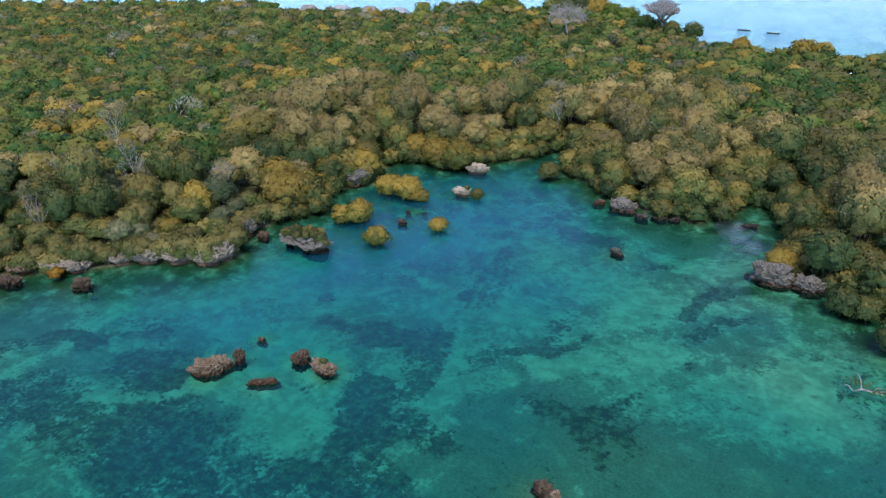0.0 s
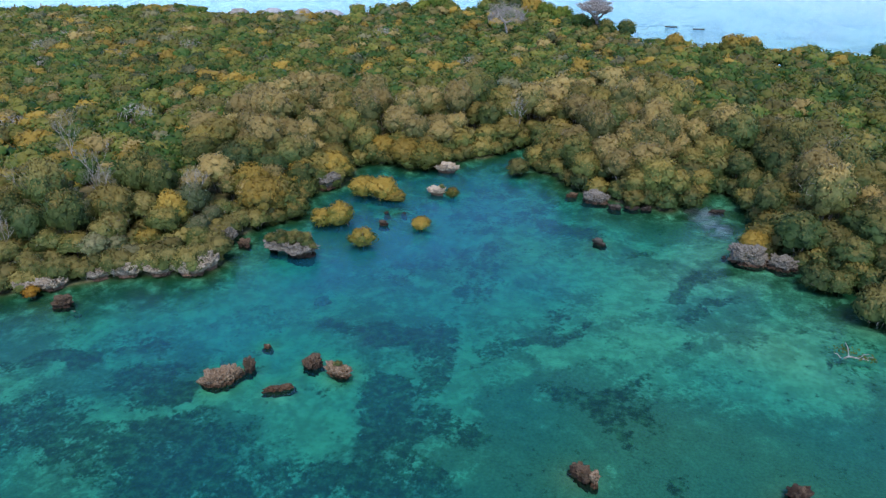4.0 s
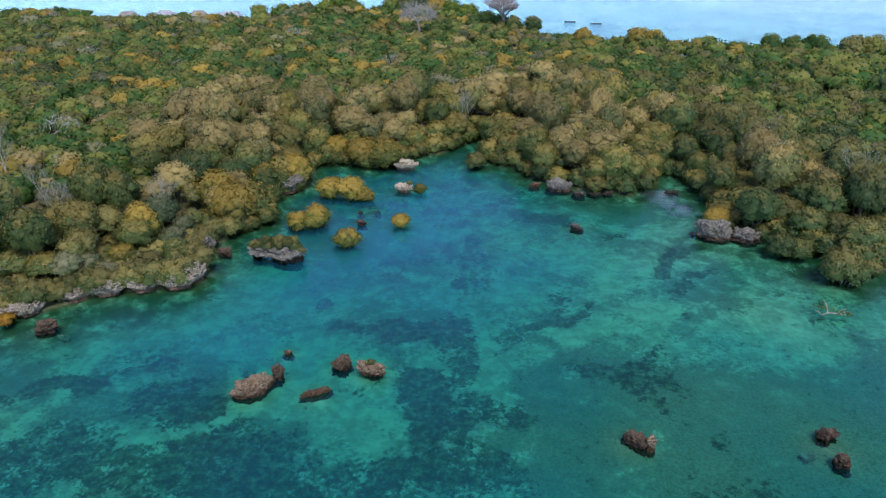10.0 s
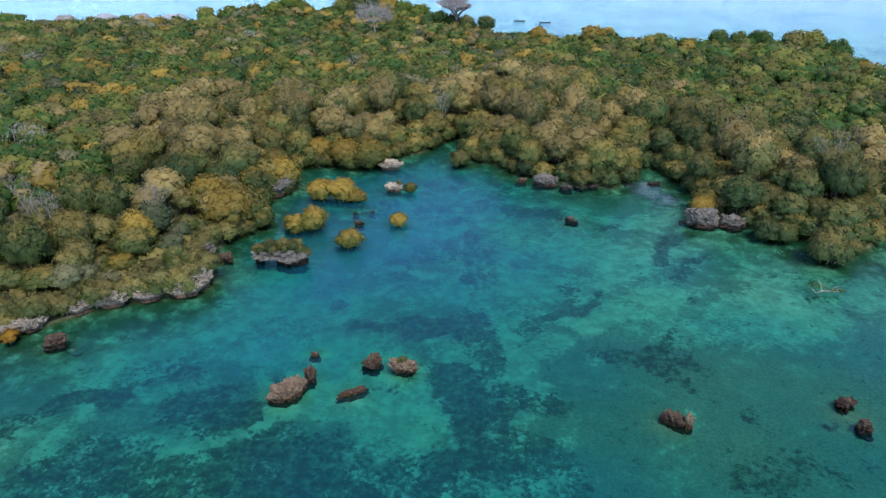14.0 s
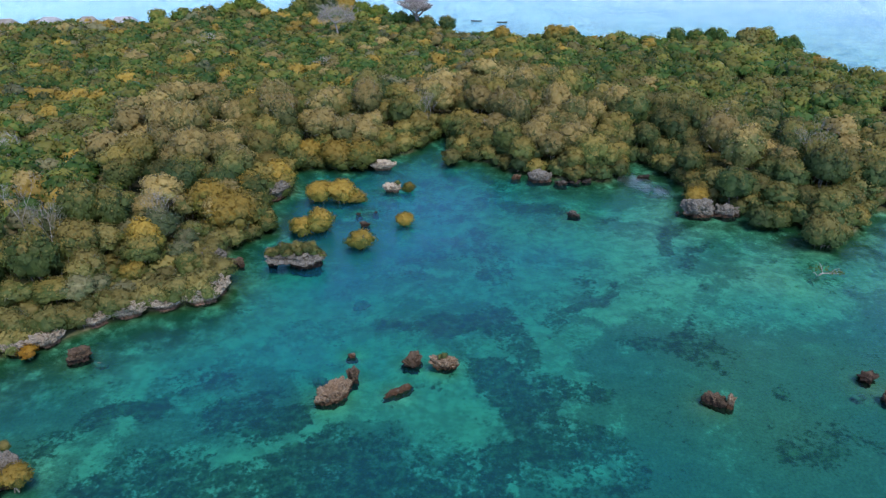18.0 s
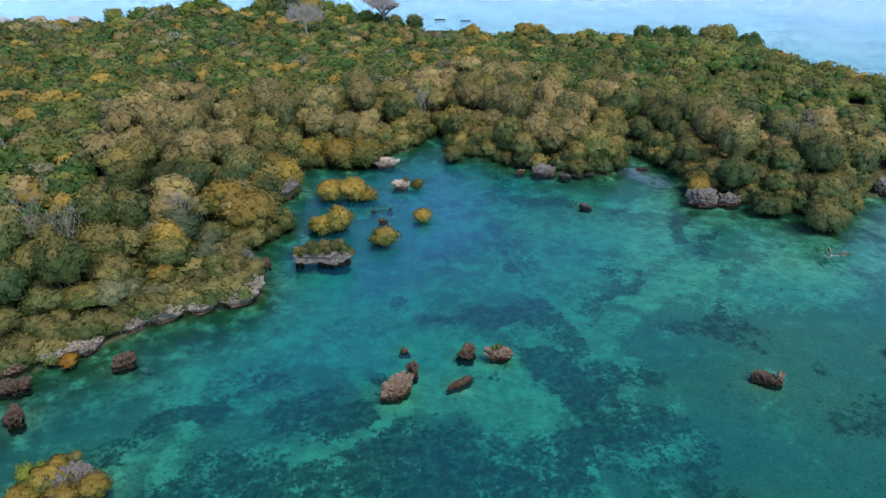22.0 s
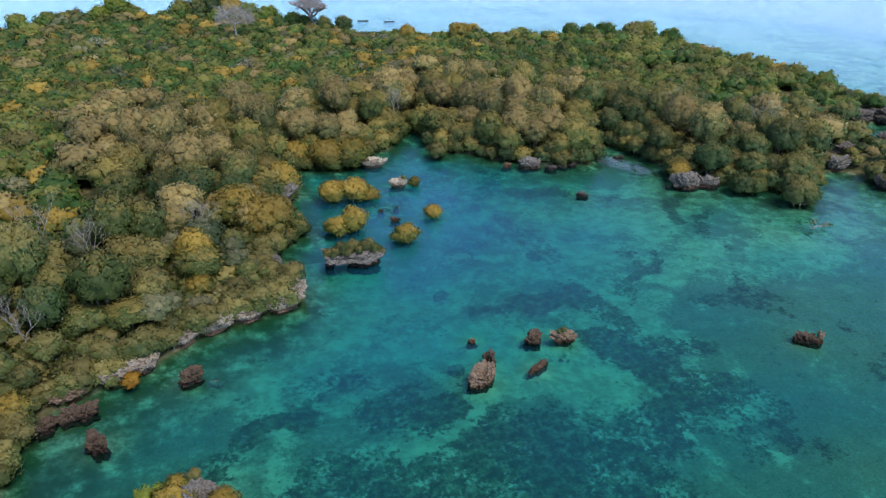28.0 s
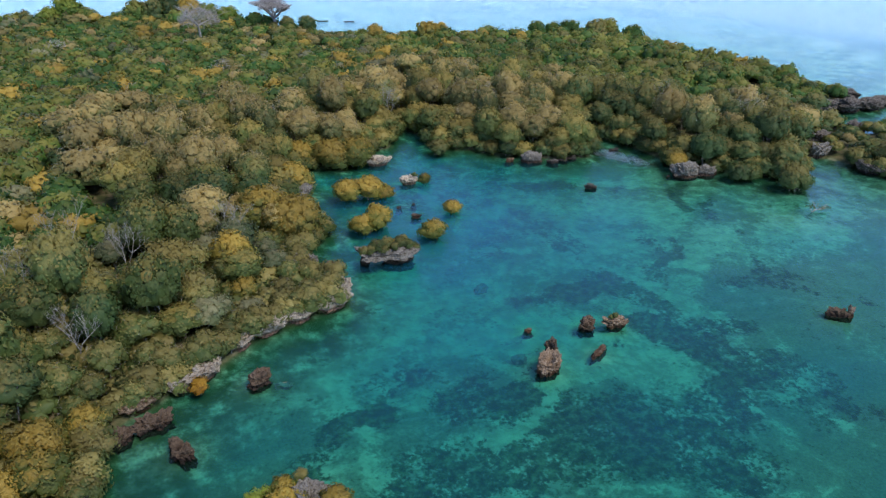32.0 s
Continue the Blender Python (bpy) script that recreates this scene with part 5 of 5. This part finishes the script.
for hx, hy, long, deep, turn, roof, label in [(-150, 287, 6.5, 4.5, 15, THATCH, "low house with a grey thatched roof"), (-135, 290, 7, 4.5, -5, TIN, "low house with a pale metal roof"),
                                             (-121, 290, 5.5, 4.5, 20, THATCH, "low house with a grey thatched roof"), (-107, 288, 8, 4.5, 5, TIN, "low house with a pale metal roof"), (-91, 285, 6, 4, 0, THATCH, "low house with a grey thatched roof")]:
    house(hx, hy, long, deep, turn, roof, label)


def canoe(x, y, length, turn, label):
    n, ring = 13, 7
    outer, inner = [], []
    for i in range(n):
        s = i / (n - 1) * 2 - 1
        w, keel = 0.4 * (1 - abs(s) ** 2.6) + 0.03, -0.28 + 0.3 * abs(s) ** 3
        for j in range(ring):
            a = j / (ring - 1) * math.pi
            top_edge = 0.13 + 0.14 * abs(s) ** 3
            outer.append((s * length / 2, -math.cos(a) * w, top_edge - (top_edge - keel) * math.sin(a) ** 0.7))
            inner.append((s * length / 2 * 0.97, -math.cos(a) * w * 0.86, top_edge + 0.0 - (top_edge - keel - 0.1) * math.sin(a) ** 0.7))
    v, f, m = np.array(outer + inner), [], n * ring
    for i in range(n - 1):
        for j in range(ring - 1):
            p = i * ring + j
            f += [(p, p + 1, p + ring + 1), (p, p + ring + 1, p + ring), (m + p, m + p + ring + 1, m + p + 1), (m + p, m + p + ring, m + p + ring + 1)]
        for j in (0, ring - 1):
            p = i * ring + j
            f += [(p, p + ring, m + p + ring), (p, m + p + ring, m + p)]
    boat = new("canoe")
    boat.matrix_world = pose(x, y, 0.02, 0, 0, turn)
    tagged(boat, label, "boat", "boats moored off the far shore")
    part("hull", mesh_from("canoe_hull", v, np.array(f), DARK), boat)
    for s in (-0.25, 0.25):
        part("thwart", mesh_from("canoe_thwart", *box((s * length - 0.12, -0.36, 0.05), (s * length + 0.12, 0.36, 0.1)), DARK, False), boat)


canoe(27.3, 296.8, 4.4, -6, "dark wooden canoe moored off the island")
canoe(37.0, 292.8, 4.2, -4, "grey wooden canoe moored off the island")
